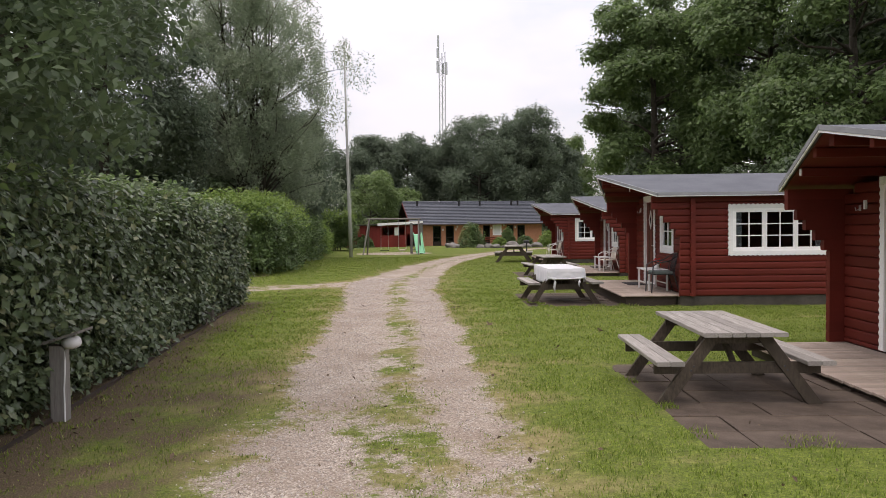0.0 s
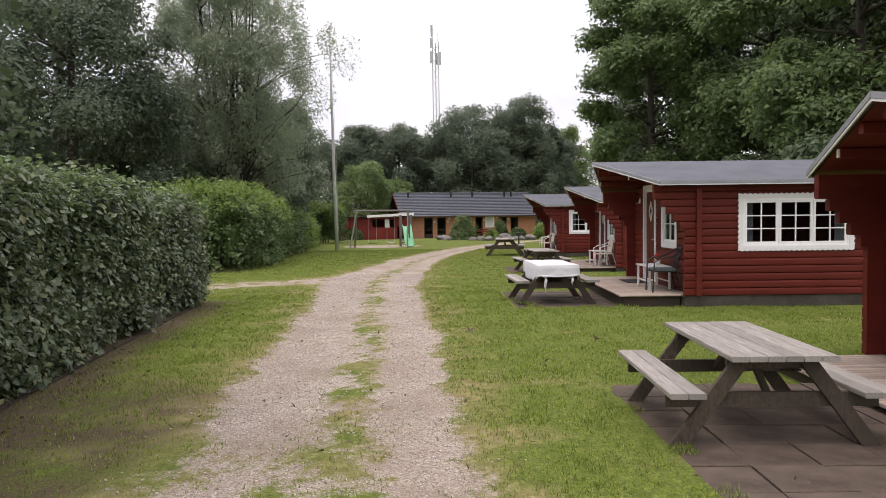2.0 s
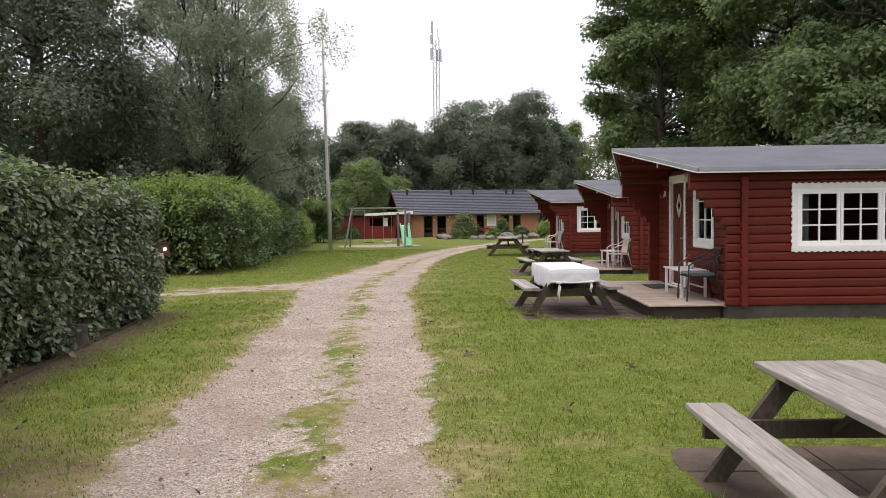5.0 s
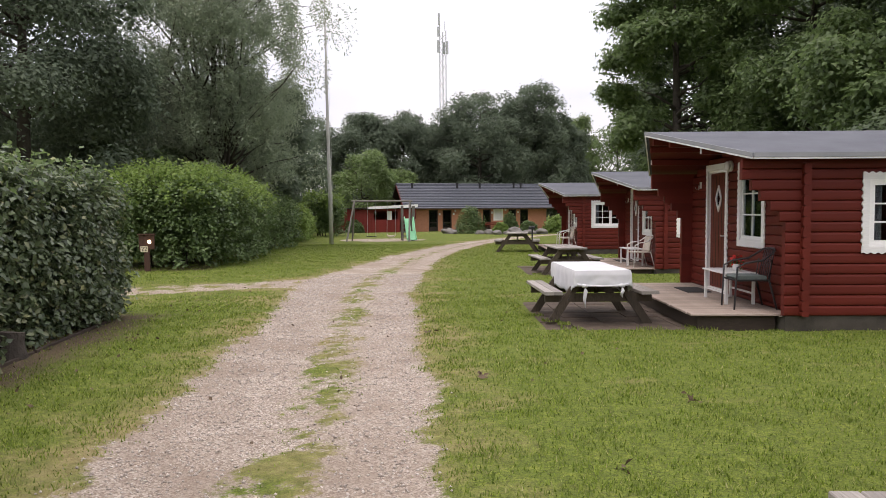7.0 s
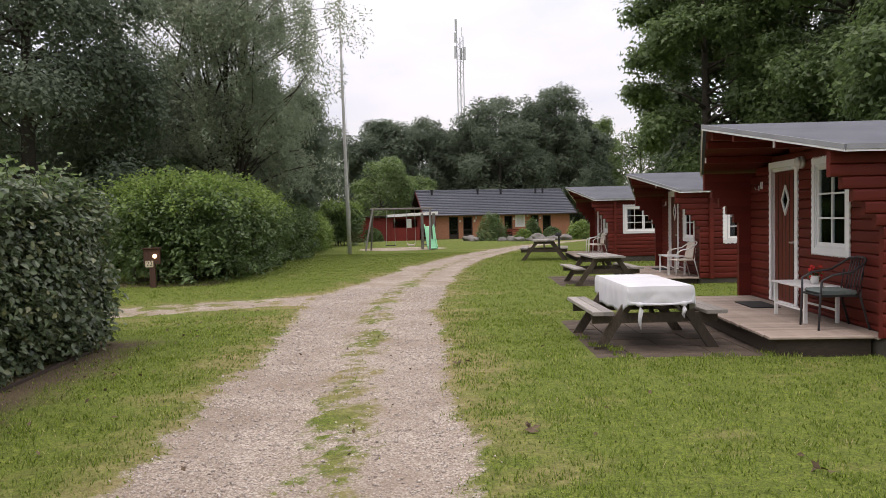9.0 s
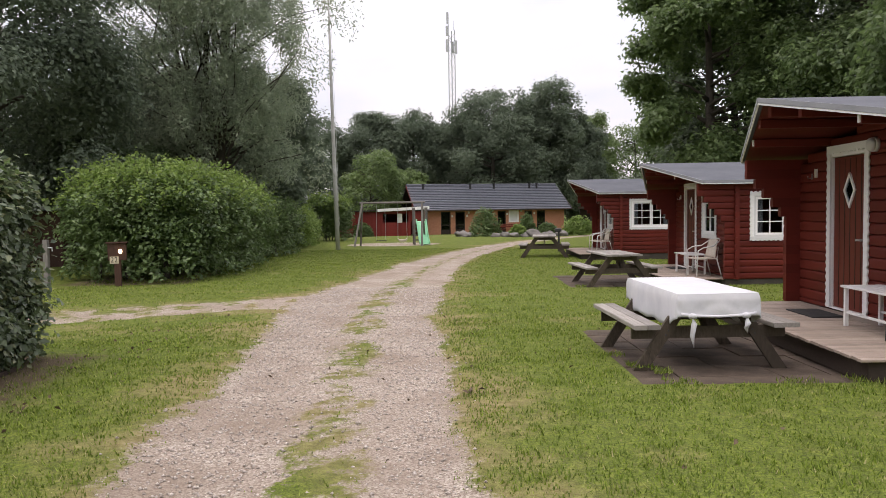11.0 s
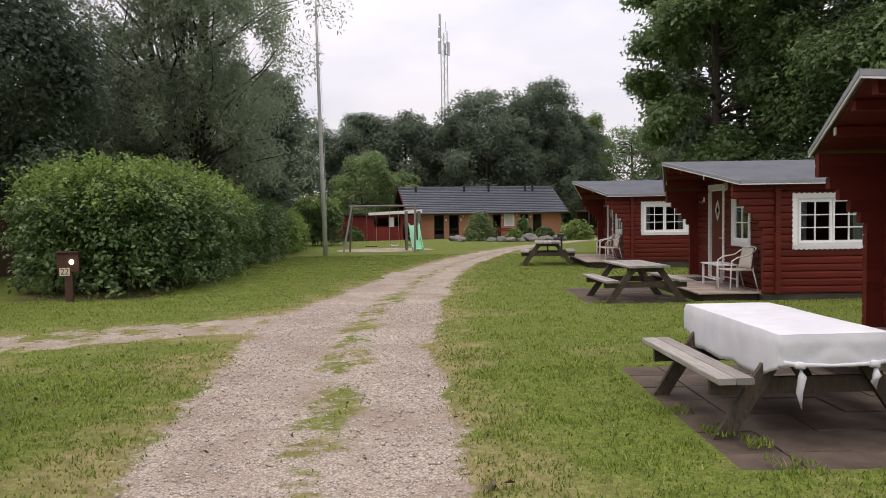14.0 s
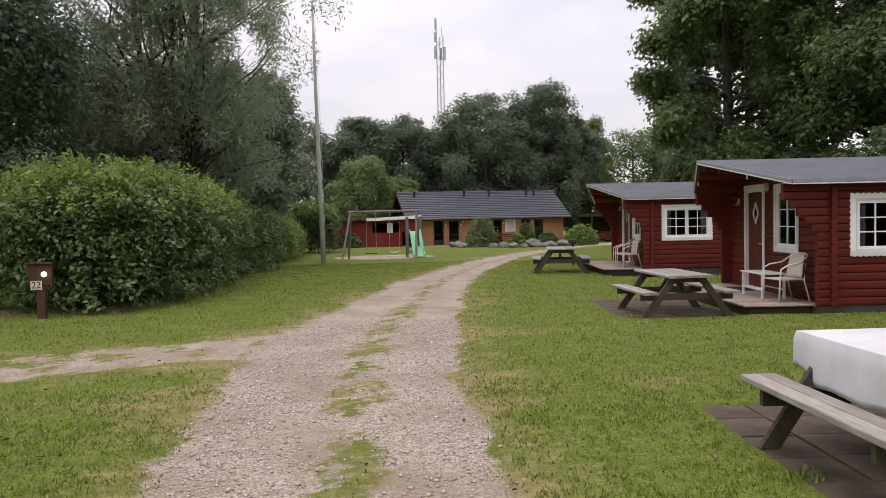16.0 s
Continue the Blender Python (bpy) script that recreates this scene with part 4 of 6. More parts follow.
def tree(label, x, y, h, spread, leaves, size, mat, seed, r0=.25, low=.2, count=26, stems=1, droop=.3, slim=.55, clump=1.0, lean=(0, 0), group="trees"):
    rng = np.random.default_rng(seed)
    root = empty("tree", label, "tree", group)
    z = float(gz(y)) - .1
    g = Geo()
    tips = limbs(g, (x, y, z), h, spread, count, r0, rng, lean, low, stems, (.6, 1.5) if droop > .8 else (.15, .7))
    part("trunk", g, BARK, root, "", True)
    tips = np.array([tuple(t) for t in tips])
    # clumps gather round the limb ends, denser to the outside
    per = rng.integers(0, len(tips), int(len(tips) * 1.5))
    cen = tips[per] + rng.normal(size=(len(per), 3)).clip(-1.25, 1.25) * [clump * .8, clump * .8, clump * .6]
    which = rng.integers(0, len(cen), leaves)
    rad = clump * rng.uniform(.4, 1.0, len(cen))[which]
    dirs = rng.normal(size=(leaves, 3))
    dirs /= np.linalg.norm(dirs, axis=1, keepdims=True)
    tall = 1.7 if droop > .8 else .65
    P = cen[which] + dirs * (rad * rng.uniform(.2, 1.0, leaves) ** .5)[:, None] * [1, 1, tall] + (np.array([0, 0, -.5 * clump]) if tall > 1 else 0)
    dirs = dirs[P[:, 2] > z + .25 * low * h]
    P = P[P[:, 2] > z + .25 * low * h]
    cr = new("crown", leaf_mesh("crown", P, size, mat, rng, droop, slim, dirs, .55, size > .2))
    cr.parent = root
    return root


def lobed_tree(label, x, y, h, spread, leaves, size, mat, seed, r0=.3, low=.12, lobes=34, lobe=.36, squash=1.0, gaps=0.0, group="trees"):
    """A broadleaf tree whose crown is a heap of leafy lobes, each with its own lit top and dark underside."""
    rng = np.random.default_rng(seed)
    root = empty("tree", label, "tree", group)
    z = float(gz(y)) - .1
    g = Geo()
    limbs(g, (x, y, z), h * .9, spread * .8, 26, r0, rng, (0, 0), max(low, .15), 1)
    part("trunk", g, BARK, root, "", True)
    half = h * (1 - low) / 2
    mid = np.array([x, y, z + h * low + half])
    semi = np.array([spread, spread, half])
    d = rng.normal(size=(lobes, 3))
    d /= np.linalg.norm(d, axis=1, keepdims=True)
    rl = spread * lobe * rng.uniform(.65, 1.25, lobes)
    reach = rng.uniform(.35, 1.0, (lobes, 1)) ** .45
    # the crown narrows to its top and is fullest below its middle
    full = np.where(d[:, 2:3] > 0, 1.0, 1.05)
    cen = mid + np.sign(d) * np.abs(d) ** .85 * (semi - rl[:, None] * .9) * reach * full
    share = rl ** 2 / np.sum(rl ** 2)
    w = rng.choice(lobes, leaves, p=share)
    v = rng.normal(size=(leaves, 3)) + .75 * d[w] + np.array([0, 0, .25])
    v /= np.linalg.norm(v, axis=1, keepdims=True)
    # twigs stand out of each lobe, so that its outline is ragged
    k = 1 + .26 * wavy(v[:, 0] * 3 + w, v[:, 1] * 3 + v[:, 2] * 4 + 2 * w, seed, 8, .8) - np.abs(rng.normal(0, .22, leaves)) + (.12 + gaps) * rng.normal(0, .3, leaves)
    P = cen[w] + v * (rl[w] * k)[:, None] * np.array([1, 1, .82 * squash])
    deep = rng.uniform(0, 1, leaves) < .12
    P[deep] = (cen[w] + v * (rl[w] * .55)[:, None])[deep]
    # sky shows between the twigs of an open crown, most towards its top
    rise = np.clip((P[:, 2] - z) / h - .45, 0, .5)
    ok = (P[:, 2] > z + .35) & (wavy(P[:, 0] + .6 * P[:, 1], P[:, 2] * 1.2, seed + 7, 8, .8) < 1.5 - 2.6 * gaps * rise)
    cr = new("crown", leaf_mesh("crown", P[ok], size, mat, rng, .35, .62, v[ok], .9, size >= .19))
    cr.parent = root
    return root


def twig_leaves(base, way, per, reach, rng, spread=.05):
    """Leaf places along short twigs that start at base and run in the direction way."""
    n = len(base)
    f = rng.uniform(.05, 1.0, (n, per, 1)) ** .8
    P = base[:, None, :] + way[:, None, :] * reach[:, None, None] * f + rng.normal(size=(n, per, 3)) * spread * (.5 + f)
    P[:, :, 2:] -= .10 * (reach[:, None, None] * f) ** 2 / np.maximum(reach[:, None, None], .05)
    return P.reshape(-1, 3), np.repeat(way, per, axis=0)


def hedge(name, label, category, face, depth, height, leaves, size, mat, seed, bulge=.12, shoots=0, shoot_mat=None, slim=.62, round_top=.25, stems=14, group=""):
    """A clipped hedge of short leafy twigs. face: the line of its foot (x, y) from end to end; depth: to the left of that line's run."""
    rng = np.random.default_rng(seed)
    root = empty(name, label, category, group)
    A, B = np.array(face[0], float), np.array(face[1], float)
    run = B - A
    length = np.linalg.norm(run)
    d = run / length
    nrm = np.array([d[1], -d[0]])
    per = 14
    n = leaves // per
    s, w, u = rng.uniform(0, 1, n), rng.uniform(0, 1, n), rng.uniform(0, 1, n)
    kind = rng.choice(4, n, p=[.52, .28, .10, .10])
    hh = height * (1 + .05 * wavy(s * length, s * 0, seed, 6, .5) + .03 * wavy(s * length, w * 3, seed + 3, 7, 1.6))
    skin = np.abs(rng.normal(0, .10, n)) + .12
    X = np.where(kind == 0, skin, w * depth)
    S = np.where(kind == 2, skin / length, np.where(kind == 3, 1 - skin / length, s))
    Z = np.where(kind == 1, hh - skin, u * (hh - .1))
    bul = bulge * (wavy(S * length, Z, seed + 1, 8, .8) + .6 * wavy(S * length, Z, seed + 2, 8, 2.2))
    X = X - np.where(kind == 0, bul, 0)
    top_in = np.clip((Z - height * (1 - round_top)) / (height * round_top), 0, 1.3) ** 2
    foot_in = np.clip((.45 - Z) / .45, 0, 1) ** 2
    X = np.where(kind == 0, X + top_in * depth * .28 + foot_in * .18, X)
    endpull = np.clip((Z - height * .55) / (height * .45), 0, 1.2) ** 2 * round_top * 1.2
    S = np.where(kind == 2, S + (endpull + bul * .8) / length, np.where(kind == 3, S - (endpull + bul * .8) / length, S))
    Z = np.where(kind == 1, Z + bul * .9 - round_top * .5 * height * (np.abs(w - .5) * 2) ** 3 * .5, Z)
    P2 = A + d * (S * length)[:, None] - nrm * X[:, None]
    base = np.column_stack([P2, Z + gz(P2[:, 1])])
    out = np.zeros((n, 3))
    out[kind == 0, :2] = nrm
    out[kind == 1, 2] = 1
    out[kind == 2, :2] = -d
    out[kind == 3, :2] = d
    way = out + rng.normal(size=(n, 3)) * .45 + np.array([0, 0, .25])
    way /= np.linalg.norm(way, axis=1, keepdims=True)
    reach = rng.uniform(.12, .34, n)
    P, dirs = twig_leaves(base, way, per, reach, rng, .055)
    ok = P[:, 2] > gz(P[:, 1]) + .02
    face_out = np.repeat(out, per, axis=0)[ok]
    P = P[ok]
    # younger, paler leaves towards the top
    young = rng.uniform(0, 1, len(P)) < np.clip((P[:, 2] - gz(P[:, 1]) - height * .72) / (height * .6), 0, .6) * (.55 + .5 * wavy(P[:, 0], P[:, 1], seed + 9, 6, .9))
    for nm, sel, mt in (("foliage", ~young, mat), ("pale_top_foliage", young, shoot_mat or mat)):
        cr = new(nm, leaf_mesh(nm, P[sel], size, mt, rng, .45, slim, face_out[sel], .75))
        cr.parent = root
    if shoots:
        g = Geo()
        ss, ww = rng.uniform(.03, .97, shoots), rng.uniform(.1, .9, shoots)
        p2 = A + d * (ss * length)[:, None] - nrm * (ww * depth)[:, None]
        z0 = height * (1 - .2 * (np.abs(ww - .5) * 2) ** 2 * round_top * 2) - .15
        q = np.column_stack([p2, z0 + gz(p2[:, 1])])
        tip = np.column_stack([rng.normal(0, .12, shoots), rng.normal(0, .12, shoots), rng.uniform(.22, .5, shoots)])
        for a, b in zip(q, tip):
            g.tube([tuple(a), tuple(a + b)], [.006, .002], 4)
        ln = np.linalg.norm(tip, axis=1)
        pts, _ = twig_leaves(q, tip / ln[:, None], 12, ln, rng, .03)
        tagged(part("shoot_stem", g, BARK, root), kind="stuff")
        so = new("shoot_leaf", leaf_mesh("shoot_leaf", pts, size, shoot_mat or mat, rng, -.35, slim))
        so.parent = root
        tagged(so, kind="stuff")
    g = Geo()
    for i in range(stems):
        f = (i + .5) / stems
        p2 = A + d * (f * length) - nrm * (depth * rng.uniform(.3, .7))
        zb = float(gz(p2[1])) - .05
        pts = [(p2[0], p2[1], zb), (p2[0] + rng.normal(0, .1), p2[1] + rng.normal(0, .1), zb + height * .45), (p2[0] + rng.normal(0, .25), p2[1] + rng.normal(0, .25), zb + height * .9)]
        g.tube(pts, [.045, .03, .012], 6)
    tagged(part("stem", g, BARK, root), kind="stuff")
    # twigs and inner leaves fill the inside of the growth
    n2 = leaves // 4
    s2, x2, z2 = rng.uniform(.02, .98, n2), rng.uniform(.15, .85, n2), rng.uniform(.05, .93, n2)
    P2 = A + d * (s2 * length)[:, None] - nrm * (x2 * depth)[:, None]
    inner = new("inner_leaves", leaf_mesh("inner_leaves", np.column_stack([P2, z2 * height * (1 - .1 * round_top) + gz(P2[:, 1])]), size * 1.6, mat, rng, .2, .7, plain=True))
    inner.parent = root
    return root


def bush_row(label, blobs, leaves, size, mat, seed, shoots, shoot_mat, group="bush rows"):
    """A free-growing row of bushes that run into one another, all of leafy twigs. blobs: x, y, half width, half length, height."""
    rng = np.random.default_rng(seed)
    root = empty("bush_row", label, "bush", group)
    B = np.array(blobs, float)
    area = (B[:, 2] + B[:, 3]) * B[:, 4]
    per = 16
    n = leaves // per
    w = rng.choice(len(B), n, p=area / area.sum())
    d = rng.normal(size=(n, 3))
    d[:, 2] = np.abs(d[:, 2]) * 1.1 - .25
    d /= np.linalg.norm(d, axis=1, keepdims=True)
    k = .90 + .17 * wavy(d[:, 0] * 3 + w, d[:, 1] * 3 + d[:, 2] * 4, seed, 8, .7) + .10 * wavy(d[:, 0] * 9, d[:, 2] * 9 + d[:, 1] * 9, seed + 1, 7, .8)
    rad = k * (1 - np.abs(rng.normal(0, .10, n)))
    flat = np.sign(d) * np.abs(d) ** .72
    base = np.column_stack([B[w, 0] + flat[:, 0] * B[w, 2] * rad, B[w, 1] + flat[:, 1] * B[w, 3] * rad, B[w, 4] * (.42 + .56 * flat[:, 2] * rad)])
    base[:, 2] = np.where(d[:, 2] < .0, rng.uniform(.04, .5, n) * B[w, 4], base[:, 2])
    base[:, 2] += gz(base[:, 1])
    ht0 = (base[:, 2] - gz(base[:, 1])) / B[w, 4]
    way = d + rng.normal(size=(n, 3)) * .35
    way[:, 2] += .15 + .7 * np.clip(ht0 - .45, 0, .6)
    way /= np.linalg.norm(way, axis=1, keepdims=True)
    P, dirs = twig_leaves(base, way, per, rng.uniform(.15, .42, n), rng, size * .5)
    ok = P[:, 2] > gz(P[:, 1]) + .03
    P, dirs = P[ok], dirs[ok]
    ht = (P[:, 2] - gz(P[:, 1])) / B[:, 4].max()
    # leaves pale with height: skylight on the tops put into colour, besides young growth
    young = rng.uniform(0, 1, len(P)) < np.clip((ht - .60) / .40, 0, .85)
    for nm, sel, mt in (("foliage", ~young, mat), ("pale_top_foliage", young, shoot_mat)):
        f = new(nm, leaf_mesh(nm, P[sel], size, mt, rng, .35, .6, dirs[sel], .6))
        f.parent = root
    n2 = leaves // 5
    w2 = rng.choice(len(B), n2)
    q = rng.normal(size=(n2, 3))
    q /= np.linalg.norm(q, axis=1, keepdims=True)
    q *= rng.uniform(0, .78, (n2, 1))
    I = np.column_stack([B[w2, 0] + q[:, 0] * B[w2, 2], B[w2, 1] + q[:, 1] * B[w2, 3], B[w2, 4] * (.45 + .5 * q[:, 2])])
    I[:, 2] += gz(I[:, 1])
    inner = new("inner_leaves", leaf_mesh("inner_leaves", I, size * 1.6, mat, rng, .2, .7, plain=True))
    inner.parent = root
    g = Geo()
    base, tips = [], []
    for i in range(shoots):
        b = B[rng.integers(len(B))]
        a, r = rng.uniform(0, math.tau), rng.uniform(0, .95) ** .5
        x, y = b[0] + math.cos(a) * r * b[2], b[1] + math.sin(a) * r * b[3]
        z = b[4] * (.42 + .56 * math.sqrt(max(0, 1 - r ** 2.6))) * .96 - .02 + float(gz(y))
        tip = np.array([math.cos(a) * r * .45 + rng.normal(0, .12), math.sin(a) * r * .45 + rng.normal(0, .12), rng.uniform(.2, .75)])
        p = np.array([x, y, z])
        g.tube([tuple(p), tuple(p + tip)], [.007, .002], 4)
        base.append(p), tips.append(tip)
    base, tips = np.array(base), np.array(tips)
    ln = np.linalg.norm(tips, axis=1)
    pts, _ = twig_leaves(base, tips / ln[:, None], 20, ln, rng, .045)
    tagged(part("shoot_stem", g, BARK, root), kind="stuff")
    so = new("shoot_leaves", leaf_mesh("shoot_leaves", pts, size * .95, shoot_mat, rng, -.2, .6))
    so.parent = root
    tagged(so, kind="stuff")
    g = Geo()
    for b in B:
        for i in range(4):
            x, y = b[0] + rng.normal(0, .3), b[1] + rng.normal(0, .3)
            z = float(gz(y)) - .05
            g.tube([(x, y, z), (x + rng.normal(0, .2), y + rng.normal(0, .2), z + b[4] * .5), (x + rng.normal(0, .5), y + rng.normal(0, .5), z + b[4] * .9)], [.04, .03, .01], 6)
    tagged(part("stem", g, BARK, root), kind="stuff")
    return root


hedge("clipped_hedge", "tall clipped dark green hedge of glossy leaves", "hedge", ((-3.0, 4.0), (-4.0, 13.6)), 1.5, 2.25, 62000, .097, HEDGE_DARK, 101, .20, 150, HEDGE_MID, .66, .12, 18)
hedge("clipped_hedge", "clipped mid-green hedge, end beside the side track", "hedge", ((-4.2, 14.5), (-4.3, 17.5)), 1.5, 2.22, 26000, .094, HEDGE_DARK, 102, .20, 60, HEDGE_MID, .62, .12, 8)
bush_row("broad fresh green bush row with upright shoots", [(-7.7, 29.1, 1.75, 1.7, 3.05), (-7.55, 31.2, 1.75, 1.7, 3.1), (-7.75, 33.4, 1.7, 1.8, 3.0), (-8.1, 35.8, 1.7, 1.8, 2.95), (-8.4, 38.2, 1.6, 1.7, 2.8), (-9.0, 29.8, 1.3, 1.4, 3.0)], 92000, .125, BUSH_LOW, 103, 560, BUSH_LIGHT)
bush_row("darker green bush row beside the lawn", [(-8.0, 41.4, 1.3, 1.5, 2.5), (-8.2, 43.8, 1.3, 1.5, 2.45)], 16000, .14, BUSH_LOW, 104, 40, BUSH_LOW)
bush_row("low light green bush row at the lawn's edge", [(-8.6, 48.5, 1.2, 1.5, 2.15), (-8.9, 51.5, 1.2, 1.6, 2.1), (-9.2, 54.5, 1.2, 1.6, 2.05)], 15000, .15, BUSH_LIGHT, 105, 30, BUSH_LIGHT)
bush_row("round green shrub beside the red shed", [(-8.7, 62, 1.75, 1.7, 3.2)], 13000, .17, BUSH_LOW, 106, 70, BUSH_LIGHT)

tree("silvery willow with several dark stems and hanging twigs", -10.1, 41, 15.5, 4.6, 118000, .19, WILLOW, 201, .46, .18, 110, 10, .9, .30, .80)
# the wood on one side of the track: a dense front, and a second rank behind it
# the front rank's leaves also carry the painted pale veil
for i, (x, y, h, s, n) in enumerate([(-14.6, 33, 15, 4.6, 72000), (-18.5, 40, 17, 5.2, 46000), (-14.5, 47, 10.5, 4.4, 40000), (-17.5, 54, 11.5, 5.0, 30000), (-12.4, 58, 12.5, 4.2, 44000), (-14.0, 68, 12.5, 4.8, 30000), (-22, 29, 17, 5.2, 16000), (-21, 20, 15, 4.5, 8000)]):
    lobed_tree("dark green broadleaf tree at the wood's edge", x, y, h, s, int(n * .8), .17 if y == 33 else .20 if y < 50 else .24, TREE_HAZE, 210 + i, .34, .05, 46, .28, .9, .75, "wood on one side")
for i, (x, y, h, s) in enumerate([(-25, 47, 8, 6.0), (-24, 60, 9, 6.5), (-19, 74, 10, 6.5)]):
    lobed_tree("tall dark tree deep in the wood", x, y, h, s, 24000, .36, TREE_DARK, 230 + i, .4, .03, 40, .34, 1.0, .3, "wood on one side")
for i, (x, y, h, s, mt) in enumerate([(-13.9, 46, 9.5, 3.6, TREE_HAZE), (-10.5, 50, 8.0, 3.2, TREE_HAZE), (-13, 38, 5.5, 3.0, TREE_DARK), (-16, 44, 6.5, 3.4, TREE_DARK), (-11.8, 46, 5.5, 2.6, TREE_DARK), (-12.5, 53, 6, 2.8, TREE_DARK), (-7.6, 80, 8.8, 3.4, TREE_LIGHT), (-4.2, 84, 7.0, 3.0, TREE_LIGHT)]):
    lobed_tree("young undergrowth tree, leafy to the ground", x, y, h, s, 13000, .22, mt, 240 + i, .1, .0, 22, .40, 1.0, 0.0, "undergrowth")
tree("broadleaf tree hanging over the clipped hedge", -4.5, 6.3, 7.4, 2.5, 20000, .11, TREE_DARK, 260, .15, .40, 36, 1, .5, .6, .7)

# the leaf colour of these trees carries the haze of distance
BACK = [(-15, 95, 14, 5, TREE_HAZE), (-9.5, 97, 14.6, 5.2, TREE_HAZE), (-4.5, 98, 15.4, 5.2, TREE_HAZE), (.6, 99, 14.8, 5.0, TREE_HAZE), (5.0, 95, 17.4, 6.4, TREE_HAZE), (8.4, 98, 16.0, 5.0, TREE_HAZE), (11.6, 97, 18.2, 5.2, TREE_HAZE), (15.2, 100, 14.6, 4.2, TREE_HAZE), (19.0, 108, 16.0, 3.4, TREE_LIGHT), (23.5, 104, 14.0, 5, TREE_MID), (29, 100, 15, 5.5, TREE_MID)]
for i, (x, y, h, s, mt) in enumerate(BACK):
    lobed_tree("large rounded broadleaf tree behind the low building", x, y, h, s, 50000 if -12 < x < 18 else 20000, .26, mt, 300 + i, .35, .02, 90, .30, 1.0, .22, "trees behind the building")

# the last two stand out of view, kept sparse to block skylight
RIGHT = [(15.0, 52, 20, 4.8, TREE_MID, 66000), (20.5, 46, 21, 5.6, TREE_MID, 60000), (26, 41, 20, 6, TREE_DARK, 36000), (20.0, 36, 18.5, 5.0, TREE_MID, 56000), (19.5, 60, 19, 6.0, TREE_DARK, 36000), (28, 54, 21, 7, TREE_DARK, 26000), (24, 28, 17, 5.4, TREE_DARK, 12000), (27, 18, 16, 5.5, TREE_DARK, 6000)]
for i, (x, y, h, s, mt, n) in enumerate(RIGHT):
    lobed_tree("tall broadleaf tree behind the cabins", x, y, h, s, n, .24 if n > 40000 else .34, mt, 400 + i, .42, .12, 74, .26, .8, .6, "trees behind the cabins")
for i, (x, y) in enumerate([(15.5, 24), (16.5, 31), (16.5, 38.5), (16.5, 46), (17.5, 56), (23, 36), (15.5, 63), (26, 48)]):
    lobed_tree("dark undergrowth behind the cabins", x, y, 5.4, 3.2, 9000, .26, TREE_DARK, 440 + i, .12, .0, 22, .4, 1.0, 0.0, "trees behind the cabins")


